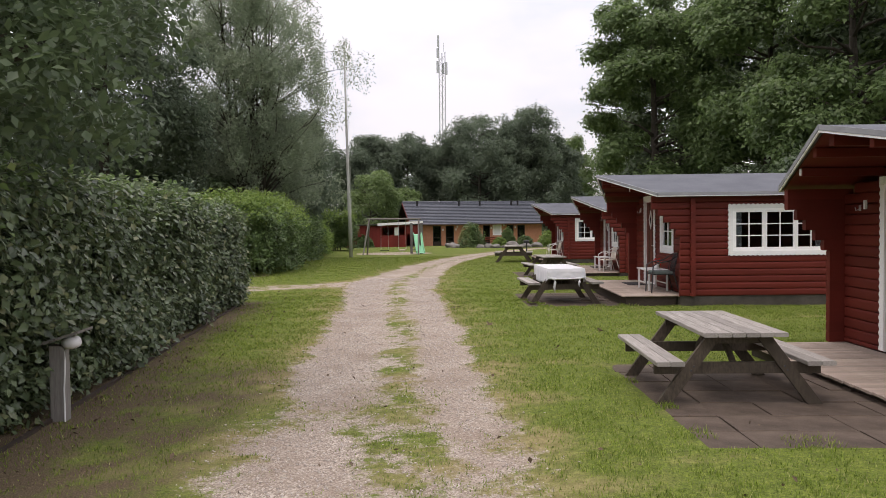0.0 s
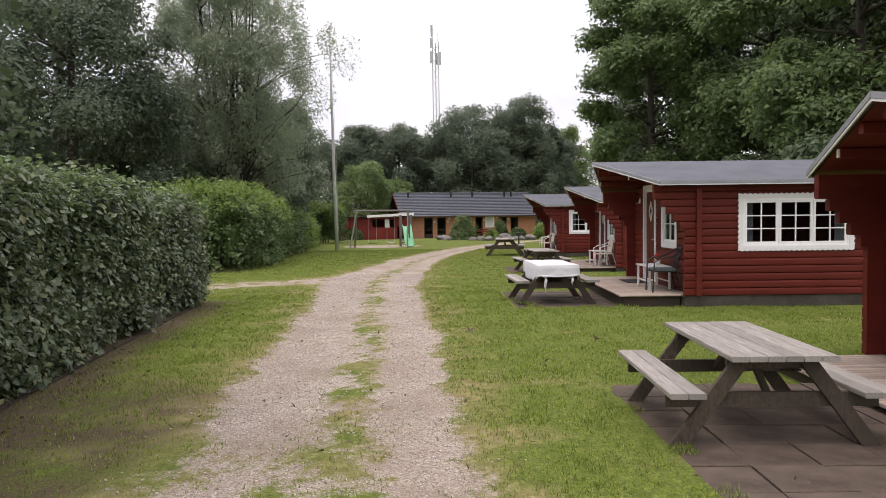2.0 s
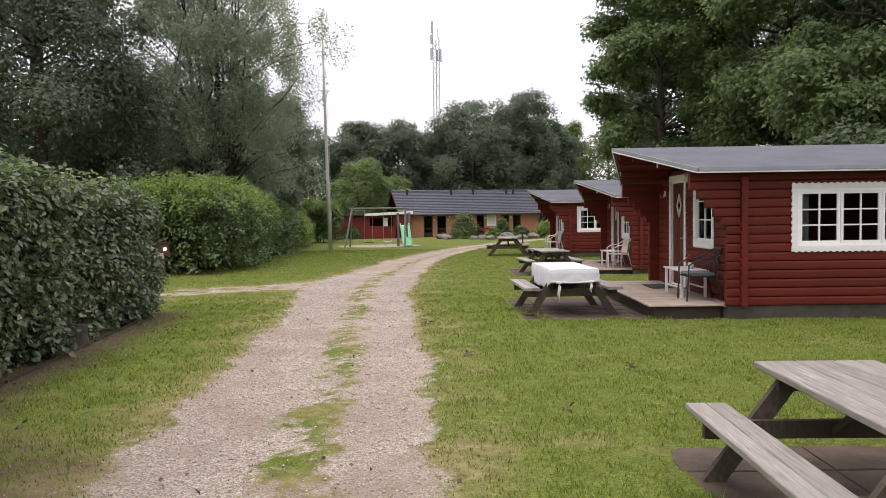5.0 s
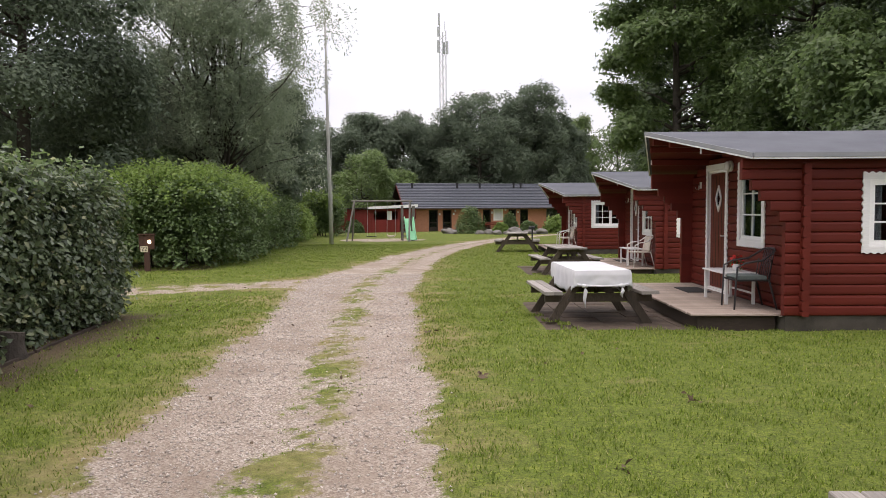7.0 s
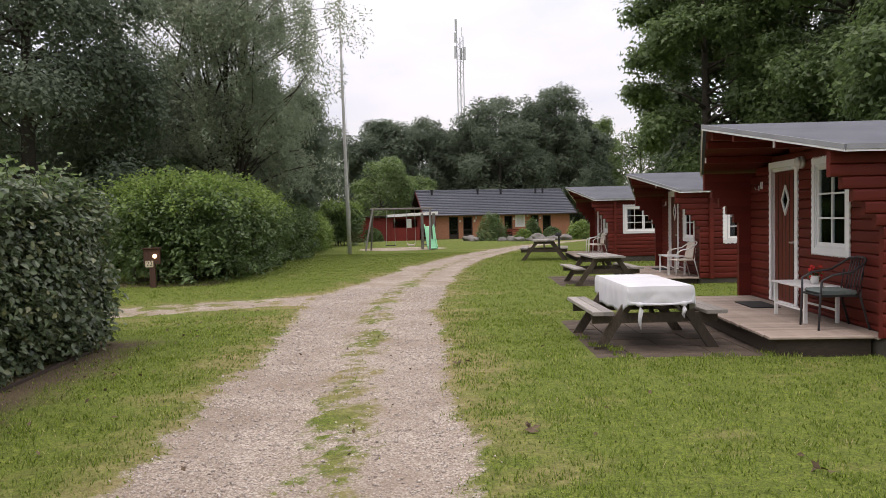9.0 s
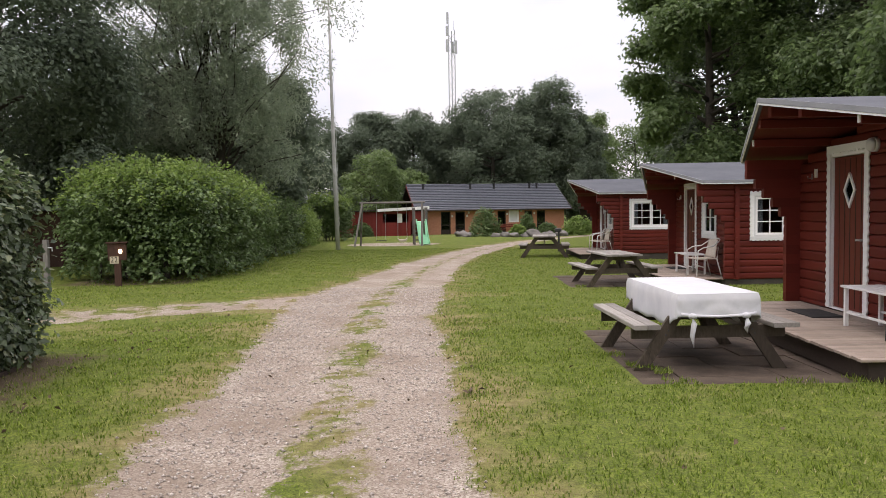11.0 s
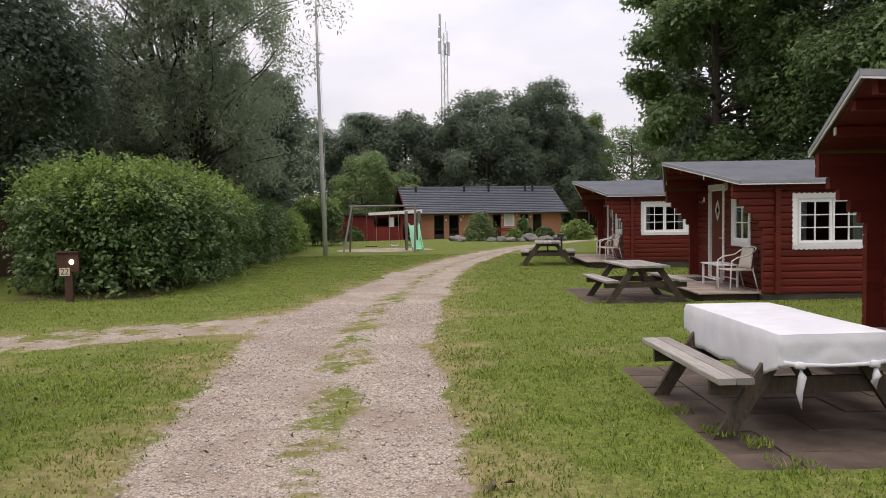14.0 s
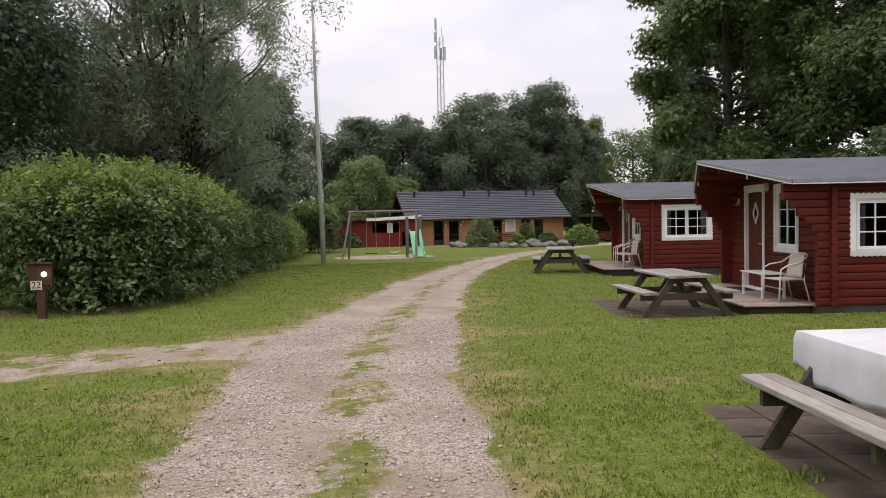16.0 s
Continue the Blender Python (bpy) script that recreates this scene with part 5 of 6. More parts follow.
# ---- low brick building with a red shed ----
def low_building():
    y0, z0 = 75.0, -.45
    root = empty("brick_building", "low orange brick building with a dark tiled roof", "building", "", pose(-2.25, 75, -.05, 0, 0, 14) @ Matrix.Diagonal((1.05, 1, 1, 1)) @ pose(1.45, -75, 0))
    x0, x1, dep, eave, ridge = -1.45, 11.15, 7.0, 2.5, 4.55
    doors = [(-.05, .80), (1.22, 2.08), (3.75, 4.55), (5.0, 5.75), (7.45, 8.2), (8.58, 9.38)]
    win = (6.0, 6.92, 1.05, 2.28)
    dh = 2.12
    cuts = sorted([(a, b, 0, dh) for a, b in doors] + [(win[0], win[1], win[2], win[3])])
    front = Geo()
    p = x0
    for a, b, lo, hi in cuts:
        front.box((p, y0, z0 - .3), (a, y0 + .25, z0 + eave))
        front.box((a, y0, z0 + hi), (b, y0 + .25, z0 + eave))
        if lo > 0:
            front.box((a, y0, z0 - .3), (b, y0 + .25, z0 + lo))
        p = b
    front.box((p, y0, z0 - .3), (x1, y0 + .25, z0 + eave))
    wall = part("front_wall", front, BRICK, root, "orange brick wall")
    rows = Geo()
    for i in range(1, 18):
        z = z0 + i * .14
        q = x0
        for a, b, lo, hi in cuts:
            if lo <= i * .14 <= hi:
                rows.box((q, y0 - .006, z), (a, y0 - .001, z + .10))
                q = b
        rows.box((q, y0 - .006, z), (x1, y0 - .001, z + .10))
    tagged(part("brick_course", rows, BRICK, wall), kind="stuff")
    part("side_wall", Geo().box((x0, y0 + .25, z0 - .3), (x0 + .25, y0 + dep, z0 + eave)).prism([(y0, z0 + eave), (y0 + dep, z0 + eave), (y0 + dep / 2, z0 + ridge - .1)], 0, x0, x0 + .2), BRICK, root)
    part("side_wall", Geo().box((x1 - .25, y0 + .25, z0 - .3), (x1, y0 + dep, z0 + eave)).prism([(y0, z0 + eave), (y0 + dep, z0 + eave), (y0 + dep / 2, z0 + ridge - .1)], 0, x1 - .2, x1), BRICK, root)
    part("back_wall", Geo().box((x0 + .25, y0 + dep - .25, z0 - .3), (x1 - .25, y0 + dep, z0 + eave)), BRICK, root)
    part("indoor_floor", Geo().box((x0 + .25, y0 + .25, z0 - .1), (x1 - .25, y0 + dep - .25, z0)), CONCRETE, root)
    for a, b in doors:
        d = part("door", Geo().box((a, y0 + .08, z0), (a + .09, y0 + .16, z0 + dh)).box((b - .09, y0 + .08, z0), (b, y0 + .16, z0 + dh)).box((a + .09, y0 + .08, z0 + dh - .1), (b - .09, y0 + .16, z0 + dh)).box((a + .09, y0 + .08, z0), (b - .09, y0 + .16, z0 + .5)).box((a + .09, y0 + .08, z0 + .86), (b - .09, y0 + .16, z0 + .94)), DARKFRAME, root, "dark glazed door")
        part("pane", Geo().box((a + .09, y0 + .115, z0 + .5), (b - .09, y0 + .125, z0 + .86)), GLASS, d)
        part("pane", Geo().box((a + .09, y0 + .115, z0 + .94), (b - .09, y0 + .125, z0 + dh - .1)), GLASS, d)
        # an added dark sheet stands in for the dim room behind the glass
        part("dark_room_sheet", Geo().box((a, y0 + .4, z0), (b, y0 + .42, z0 + dh)), DARKFRAME, d)
    a, b, lo, hi = win
    w = part("window", Geo().box((a, y0 - .03, z0 + lo), (b, y0 + .1, z0 + lo + .14)).box((a, y0 - .03, z0 + hi - .14), (b, y0 + .1, z0 + hi)).box((a, y0 - .03, z0 + lo + .14), (a + .15, y0 + .1, z0 + hi - .14)).box((b - .15, y0 - .03, z0 + lo + .14), (b, y0 + .1, z0 + hi - .14)), WHITE, root, "white framed window")
    part("notice", Geo().box((a + .15, y0 + .03, z0 + lo + .14), (b - .15, y0 + .05, z0 + hi - .14)), PLASTICWHITE, w)
    for lx, lz in ((.95, 1.6), (2.25, 1.62), (2.4, 1.9), (5.85, 1.72), (7.15, 1.98), (8.35, 1.75)):
        part("wall_lamp", Geo().box((lx - .07, y0 - .08, z0 + lz), (lx + .07, y0 - .006, z0 + lz + .2)), PLASTICWHITE, root, "white wall lamp")
    # roof of overlapping tile courses
    n = 15
    over = .55
    sl = (ridge - eave) / (dep / 2)
    for sgn in (-1, 1):
        rf = part("roof", Geo().prism([(y0 + dep / 2 + sgn * (dep / 2 + over - .05), z0 + eave - (over - .05) * sl + .0), (y0 + dep / 2 + sgn * (dep / 2 + over - .05), z0 + eave - (over - .05) * sl + .04), (y0 + dep / 2, z0 + ridge + .02), (y0 + dep / 2, z0 + ridge - .02)], 0, x0 - .9, x1 + .45), DARKFRAME, root, "dark blue-grey tiled roof slope")
        for i in range(n):
            f0, f1 = i / n, (i + 1) / n + .012
            ya, yb = (dep / 2 + over) * (1 - f0), max(0, (dep / 2 + over) * (1 - f1))
            za, zb = z0 + ridge - ya * sl, z0 + ridge - yb * sl
            yc = y0 + dep / 2
            g = [(yc + sgn * ya, za + .05), (yc + sgn * ya, za + .125), (yc + sgn * yb, zb + .055), (yc + sgn * yb, zb + .02)]
            part("tile_course", Geo().prism(g, 0, x0 - .95, x1 + .5), TILEROOF, rf)
    part("ridge_tiles", Geo().tube([(x0 - .95, y0 + dep / 2, z0 + ridge + .04), (x1 + .5, y0 + dep / 2, z0 + ridge + .04)], .12, 8), TILEROOF, root)
    part("gutter", Geo().tube([(x0 - .95, y0 - over - .05, z0 + eave - .28), (x1 + .5, y0 - over - .05, z0 + eave - .28)], .06, 8), DARKFRAME, root)
    part("verge_board", Geo().prism([(y0 - over, z0 + eave - .32), (y0 - over, z0 + eave - .14), (y0 + dep / 2, z0 + ridge + .03), (y0 + dep / 2, z0 + ridge - .15)], 0, x0 - .99, x0 - .953), RED, root)
    part("verge_board", Geo().prism([(y0 - over, z0 + eave - .32), (y0 - over, z0 + eave - .14), (y0 + dep / 2, z0 + ridge + .03), (y0 + dep / 2, z0 + ridge - .15)], 0, x1 + .503, x1 + .54), DARKFRAME, root)
    for px, f in ((-1.0, .2), (3.3, .2), (5.5, .2), (8.9, .18), (9.6, .18)):
        yy, zz = y0 + dep / 2 - f * dep / 2, z0 + ridge - f * (ridge - eave)
        v = part("roof_vent", Geo().tube([(px, yy, zz), (px, yy, zz + .5)], .1, 8), DARKSIGN, root)
        part("vent_cap", Geo().tube([(px, yy, zz + .5), (px, yy, zz + .58)], [.15, .13], 8), DARKSIGN, v)
    # red lean-to shed on the end
    sx0, sx1, sy = -8.4, -1.5, 73.6
    shed = part("shed_wall", Geo().box((sx0, sy, z0 - .3), (-5.2, sy + .08, z0 + 2.15)).box((-5.2, sy, z0 - .3), (-3.1, sy + .08, z0 + 1.25)).box((-5.2, sy, z0 + 2.0), (-3.1, sy + .08, z0 + 2.2)).box((-3.1, sy, z0 - .3), (-2.9, sy + .08, z0 + 2.2)).box((-2.9, sy, z0 + 1.3), (sx1, sy + .08, z0 + 2.2)).box((sx0, sy + .08, z0 - .3), (sx0 + .08, sy + 5, z0 + 2.1)).box((sx0 + .08, sy + 4.9, z0 - .3), (sx1, sy + 5, z0 + 2.2)), REDSHED, root, "red board wall of the lean-to shed")
    me = Geo().box((0, -.02, 0), (.17, -.002, 1.55), None, .004).mesh("plank", REDSHED)
    for i in range(38):
        x = sx0 + i * .182
        o = new("plank", me)
        o.parent = shed
        if x + .17 < -5.2:
            o.location, o.scale = (x, sy, z0 - .05), (1, 1, 1.4)
        elif x < -3.1:
            o.location, o.scale = (x, sy, z0 - .05), (1, 1, .82)
        else:
            o.location, o.scale = (x, sy, z0 + 1.32), (1, 1, .55)
    part("shed_roof", Geo().prism([(sx0 - .3, z0 + 2.15), (sx1 - .05, z0 + 2.42), (sx1 - .05, z0 + 2.50), (sx0 - .3, z0 + 2.23)], 1, sy - .35, sy + 5.2), DARKFRAME, root)
    part("white_fascia", Geo().prism([(-5.7, z0 + 2.19), (sx1 + .1, z0 + 2.35), (sx1 + .1, z0 + 2.62), (-5.7, z0 + 2.42)], 1, sy - .40, sy - .355), WHITE, root, "white fascia board")
    part("poster", Geo().box((-4.05, sy - .035, z0 + 1.22), (-3.62, sy - .022, z0 + 2.0)), PLASTICWHITE, root)
    return root


low_building()
g = Geo().box((-2.65, 73.0, -.47), (-2.1, 73.5, .5), None, .05).box((-2.69, 72.96, .5), (-2.06, 73.54, .58), None, .02)
tagged(part("waste_bin", g, BLACKMETAL), "black wheeled waste bin against the brick wall", "bin")

# planting before the building
rngb = np.random.default_rng(77)
for nm, lab, x, y, w, h, mt in [("bush", "rounded green shrub in the planted bed", 2.75, 67.5, 2.4, 1.95, BUSH_LOW), ("bush", "low bright green shrub between stones", 5.2, 65.2, 1.2, .75, BUSH_LIGHT), ("bush", "green shrub in the planted bed", 6.2, 68.5, 1.2, 1.5, BUSH_LOW), ("bush", "low clipped round green shrub", 10.1, 67, 2.3, 1.35, BUSH_LIGHT), ("bush", "small green shrub in the planted bed", 7.5, 65.8, 1.3, .9, BUSH_LOW), ("bush", "small shrub before the red shed", -7.4, 72, 1.7, 1.0, BUSH_LOW)]:
    root = empty(nm, lab, "bush", "shrubs of the planted bed")
    n = 2600
    d = rngb.normal(size=(n, 3))
    d /= np.linalg.norm(d, axis=1, keepdims=True)
    d[:, 2] = np.abs(d[:, 2])
    P = np.array([x, y, float(gz(y)) + .02]) + d * np.array([w / 2, w / 2, h]) * (.65 + .4 * rngb.uniform(0, 1, (n, 1)) ** .6) * (1 + .22 * wavy(d[:, :1] * 4 + x, d[:, 1:2] * 4 + d[:, 2:] * 3, 7))
    f = new("foliage", leaf_mesh("foliage", P, .19, mt, rngb, .1, .6, d, .8))
    f.parent = root
    part("stem", Geo().tube([(x, y, float(gz(y)) - .05), (x, y, float(gz(y)) + h * .6)], [.05, .02], 6), BARK, root)


def boulder(x, y, r, seed, lab="pale grey boulder edging the planted bed"):
    bm = bmesh.new()
    bmesh.ops.create_icosphere(bm, subdivisions=3, radius=r)
    for v in bm.verts:
        k = .95 + .5 * noise.noise(v.co * (1.1 / r) + Vector((seed, 0, 0))) + .15 * noise.noise(v.co * (3.2 / r))
        v.co = Vector((v.co.x * 1.2 * k, v.co.y * k, v.co.z * .75 * k))
    me = bpy.data.meshes.new("boulder")
    bm.to_mesh(me)
    bm.free()
    me.polygons.foreach_set("use_smooth", [True] * len(me.polygons))
    me.materials.append(STONE)
    o = new("boulder", me)
    o.location = (x, y, float(gz(y)) + r * .35)
    return tagged(o, lab, "boulder", "boulders of the planted bed")


for i, (x, y, r) in enumerate([(7.1, 64.2, .55), (8.3, 64.8, .38), (5.1, 64.6, .35), (4.3, 64.9, .3), (6.4, 63.8, .25), (9.2, 65.0, .4), (2.2, 66.3, .3), (1.7, 68.0, .45), (5.6, 63.9, .3), (7.8, 64.0, .28)]):
    boulder(x - .8, y, r, i * 3.1)

# low shed in the wood's edge
shed = empty("garden_shed", "low dark brown shed with a pale flat roof edge", "shed", "", pose(-15.4, 36.4, float(gz(36.4))))
for nm, a, b in (("front_wall", (-1.9, -1.2, -.1), (1.9, -1.1, 2.0)), ("back_wall", (-1.9, 1.1, -.1), (1.9, 1.2, 2.0)), ("side_wall", (1.8, -1.1, -.1), (1.9, 1.1, 2.0)), ("side_wall", (-1.9, -1.1, -.1), (-1.8, 1.1, 2.0))):
    part(nm, Geo().box(a, b), BROWNPAINT, shed)
part("roof", Geo().box((-2.1, -1.4, 2.004), (2.1, 1.4, 2.10)), FELT, shed, "flat grey roof")
part("roof_edge", Geo().box((-2.1, -1.43, 2.03), (2.1, -1.403, 2.16)), ALU, shed, "pale metal roof edge")

# bench before the building
bench = empty("bench", "red-brown wooden bench against the brick wall", "bench", "", pose(5.4, 76.1, -.47, 0, 0, 14))
for k in range(3):
    part("seat_board", Geo().box((-.85, -.2 + k * .14, .42), (.85, -.08 + k * .14, .46)), RED_DOOR, bench)
for k in range(2):
    part("back_board", Geo().box((-.85, .24, .58 + k * .16), (.85, .27, .70 + k * .16)), RED_DOOR, bench)
for x in (-.7, .7):
    part("leg", Geo().box((x - .03, -.18, 0), (x + .03, .2, .42)), DARKFRAME, bench)

# ---- parked car beyond the last cabin ----
car = empty("car", "dark parked car beyond the last cabin", "car", "", pose(15.2, 74.5, -.45, 0, 0, 8))
part("body", Geo().prism([(-2.1, .3), (-2.1, .75), (-1.9, .88), (-1.0, .95), (-.45, 1.38), (.95, 1.42), (1.75, 1.0), (2.05, .9), (2.1, .3)], 1, -.85, .85), CARPAINT, car)
part("side_window", Geo().prism([(-.85, .98), (-.4, 1.32), (.85, 1.35), (1.45, 1.0)], 1, -.862, -.853), GLASS, car)
for x in (-1.3, 1.3):
    for yy in (-.86, .66):
        wh = part("wheel", Geo().tube([(x, yy, .31), (x, yy + .2, .31)], .31, 18), RUBBER, car, "black tyre")
        part("rim", Geo().tube([(x, yy - .004, .31), (x, yy + .01, .31)], .18, 14), STEEL, wh)
port = empty("carport", "open wooden carport with a flat dark roof", "carport", "", pose(15.2, 76.5, -.45))
part("roof", Geo().box((-3.0, -2.2, 2.15), (3.0, 3.5, 2.35)), DARKFRAME, port)
part("back_wall", Geo().box((-2.9, 3.3, 0), (2.9, 3.4, 2.15)), DARKFRAME, port)
for x in (-2.8, 2.8):
    part("post", Geo().box((x - .06, -2.1, 0), (x + .06, -1.98, 2.15)), DARKFRAME, port)

# ---- swing, slide and flagpole ----
sw = empty("swing_set", "wooden swing frame with two hanging seats", "swing set", "", pose(-3.05, 50.5, -.26, 0, 0, -3))
wx, hz = 1.68, 2.42
part("top_beam", Geo().tube([(-wx - .16, 0, hz), (wx + .16, 0, hz)], .06, 10), POSTWOOD, sw)
for sx in (-1, 1):
    for sy in (-1, 1):
        part("leg", Geo().tube([(sx * (wx + (.32 if sx < 0 else .05)), sy * .95, -.05), (sx * wx, sy * .03, hz)], .055, 10), POSTWOOD, sw)
for i, cx in enumerate((-.65, .55)):
    low = .28
    st = part("swing_seat", Geo().box((cx - .3, -.1, low), (cx + .3, .1, low + .035), None, .01) if i == 0 else Geo().tube([(cx - .26, 0, low + .12), (cx - .15, 0, low + .02), (cx + .15, 0, low + .02), (cx + .26, 0, low + .12)], [.03, .06, .06, .03], 8), RUBBER if i == 0 else BEIGE, sw)
    for k in (-.26, .26):
        part("chain", Geo().tube([(cx + k, 0, low + (.03 if i == 0 else .12)), (cx + k * .9, 0, hz - .05)], .012, 5), STEEL, st)
sl = empty("slide", "green plastic slide on a short wooden tower", "slide", "", pose(-1.42, 51.4, -.27, 0, 0, 9))
ring = [(-.30, .0), (-.30, .16), (-.25, .16), (-.25, .04), (.25, .04), (.25, .16), (.30, .16), (.30, .0)]
prof = [(-1.15, .08), (-.95, .12), (-.5, .42), (.3, 1.12), (.55, 1.28), (.8, 1.32)]
g = Geo()
vs, fs = [], []
for y, z in prof:
    vs += [(x, y, z + t) for x, t in ring]
for i in range(len(prof) - 1):
    for k in range(8):
        a, b = i * 8 + k, i * 8 + (k + 1) % 8
        fs.append((a, b, b + 8, a + 8))
fs += [tuple(range(8)), tuple(range(40, 48))]
part("chute", g.add(vs, fs), GREENPLASTIC, sl, "light green plastic chute")
for x in (-.36, .36):
    for y in (.85, 1.6):
        part("post", Geo().box((x - .045, y - .045, -.05), (x + .045, y + .045, 2.15)), POSTWOOD, sl)
part("platform", Geo().box((-.32, .8, 1.2), (.32, 1.65, 1.27)), POSTWOOD, sl)
for k in range(4):
    part("rung", Geo().box((-.32, 1.58, .2 + k * .26), (.32, 1.62, .27 + k * .26)), POSTWOOD, sl)

pole = empty("flagpole", "tall weathered white flagpole, slightly leaning", "flagpole", "", pose(-5.45, 46.2, -.23, 0, -1.2, 0))
part("shaft", Geo().tube([(0, 0, -.1), (0, 0, 4), (.02, 0, 9), (.06, 0, 13.1)], [.115, .10, .07, .035], 12), POLEWHITE, pole, "", True)
part("finial", Geo().tube([(.06, 0, 13.1), (.06, 0, 13.16), (.06, 0, 13.24), (.06, 0, 13.3)], [.05, .08, .08, .02], 10), POLEWHITE, pole, "", True)
part("rope", Geo().tube([(.13, -.02, 1.2), (.16, -.02, 6), (.12, 0, 13.0)], .007, 5), PLASTICWHITE, pole)

# ---- lattice mast far off ----
mast = empty("radio_mast", "tall thin lattice radio mast behind the woods", "mast", "", pose(.15, 205, -1.6))
ht, hw = 54.5, .95
corners = [(math.cos(a) * hw, math.sin(a) * hw) for a in (math.radians(90), math.radians(210), math.radians(330))]
for cx, cy in corners:
    part("leg", Geo().tube([(cx, cy, 0), (cx, cy, ht if cx < 0 else ht - 4)], .13, 6), MAST, mast)
g = Geo()
for i in range(36):
    z = i * 1.5
    if z + 1.5 > ht - 4:
        break
    for k in range(3):
        p, q = corners[k], corners[(k + 1) % 3]
        if i % 2:
            p, q = q, p
        g.tube([(p[0], p[1], z), (q[0], q[1], z + 1.5)], .05, 4)
tagged(part("lattice", g, MAST, mast), kind="stuff")
for x, y, z, h in ((-1.25, -.5, 44.8, 3.2), (1.2, -.5, 44.3, 3.4), (.3, 1.3, 44.8, 3), (-1.2, -.4, 49, 2.5), (-1.0, -.4, 52, 3.0)):
    part("antenna", Geo().box((x - .28, y - .2, z), (x + .28, y + .2, z + h)), MAST, mast)
part("spike", Geo().tube([(.5, 0, ht - 4), (.5, 0, ht - 1.5)], .06, 5), MAST, mast)


# ---- pitch posts with lamps ----
def lamp_post(m, mat, label, number=""):
    root = empty("marker_post", label, "marker post", "pitch posts", m)
    part("post", Geo().box((-.068, -.06, -.1), (.068, .06, .70), None, .006), mat, root)
    if number:
        part("box", Geo().box((-.19, -.07, .52), (.19, .06, .86), None, .008), mat, root)
        part("lid", Geo().box((-.22, -.12, .862), (.22, .09, .885)), mat, root)
        pl = part("number_plate", Geo().box((-.15, -.082, .46), (.03, -.073, .60)), CREAM, root, "cream plate with a black number")
        cu = bpy.data.curves.new("number", "FONT")
        cu.body, cu.size, cu.extrude = number, .15, .001
        cu.align_x, cu.align_y = "CENTER", "CENTER"
        cu.materials.append(DARKSIGN)
        t = new("number", cu)
        t.parent = pl
        t.location, t.rotation_euler = (-.06, -.0845, .53), (radians(90), 0, 0)
        part("bulb", Geo().tube([(.07, -.075, .70), (.07, -.10, .70), (.07, -.125, .70), (.07, -.135, .70)], [.03, .045, .035, .01], 12), BULB, root, "small lit lamp", True)
    else:
        part("lid", Geo().prism([(-.15, .70), (.24, .82), (.24, .845), (-.15, .725)], 1, -.17, .17), mat, root, "sloping wooden lid")
        part("lamp", Geo().tube([(.06, -.02, .71), (.13, -.05, .725), (.20, -.07, .74)], [.045, .065, .05], 12), PLASTICWHITE, root, "white plastic lamp", True)
        part("cable", Geo().tube([(.07, -.05, .70), (.075, -.056, .55), (.06, -.056, .3), (.06, -.056, -.05)], .008, 6), PLASTICWHITE, root)
    return root


lamp_post(pose(-3.16, 7.0, .0, 0, 0, 4), POSTWOOD, "grey wooden post with a sloping lid and lamp")
lamp_post(pose(-7.75, 26.95, float(gz(26.95)), 0, 0, 16) @ Matrix.Diagonal((1.1, 1.1, 1.22, 1)), BROWNPAINT, "dark brown wooden post with a lit lamp and number", "22")
fp = empty("fence_post", "grey wooden post with a rail beside the bush", "post", "", pose(-9.75, 27.4, -.09))
part("post", Geo().box((-.06, -.06, -.1), (.06, .06, 1.15), None, .008), POSTWOOD, fp)
part("tap", Geo().tube([(.06, -.02, .95), (.16, -.02, .95), (.17, -.02, .86)], .018, 8), STEEL, fp)
ap = empty("ashtray_post", "short dark post with a small flat top", "post", "", pose(4.9, 41.0, -.18))
part("post", Geo().tube([(0, 0, -.1), (0, 0, .88)], .04, 10), BLACKMETAL, ap)
part("top", Geo().box((-.16, -.12, .86), (.1, .12, 1.0), None, .02), BLACKMETAL, ap)
# timber edging at the hedge's foot
ed = empty("timber_edging", "dark wooden edging along the hedge foot", "edging")
for i in range(5):
    y = 4.2 + i * 2.55
    x = -2.92 - (y - 4) * .104
    part("edging_board", Geo().box((-.02, 0, -.06), (.02, 2.5, .03)), DARKWOOD, ed).matrix_basis = pose(x, y, 0, 0, 0, 5.9)
st = tagged(part("tree_stump", Geo().tube([(-4.1, 14.05, -.05), (-4.1, 14.05, .16), (-4.09, 14.07, .3)], [.2, .16, .15], 12), BARK), "low cut stump in the hedge gap", "stump")


# ---- furniture on the decks ----
def side_table():
    root = empty("garden_table", "small white slatted garden table", "table", "deck tables")
    for k in range(5):
        part("slat", Geo().box((-.24 + k * .098, -.52, .45), (-.15 + k * .098, .52, .475), None, .004), PLASTICWHITE, root)
    for x in (-.2, .2):
        for y in (-.46, .46):
            part("leg", Geo().box((x - .02, y - .02, 0), (x + .02, y + .02, .45)), PLASTICWHITE, root)
        part("rail", Geo().box((x - .012, -.44, .15), (x + .012, .44, .175)), PLASTICWHITE, root)
    return root


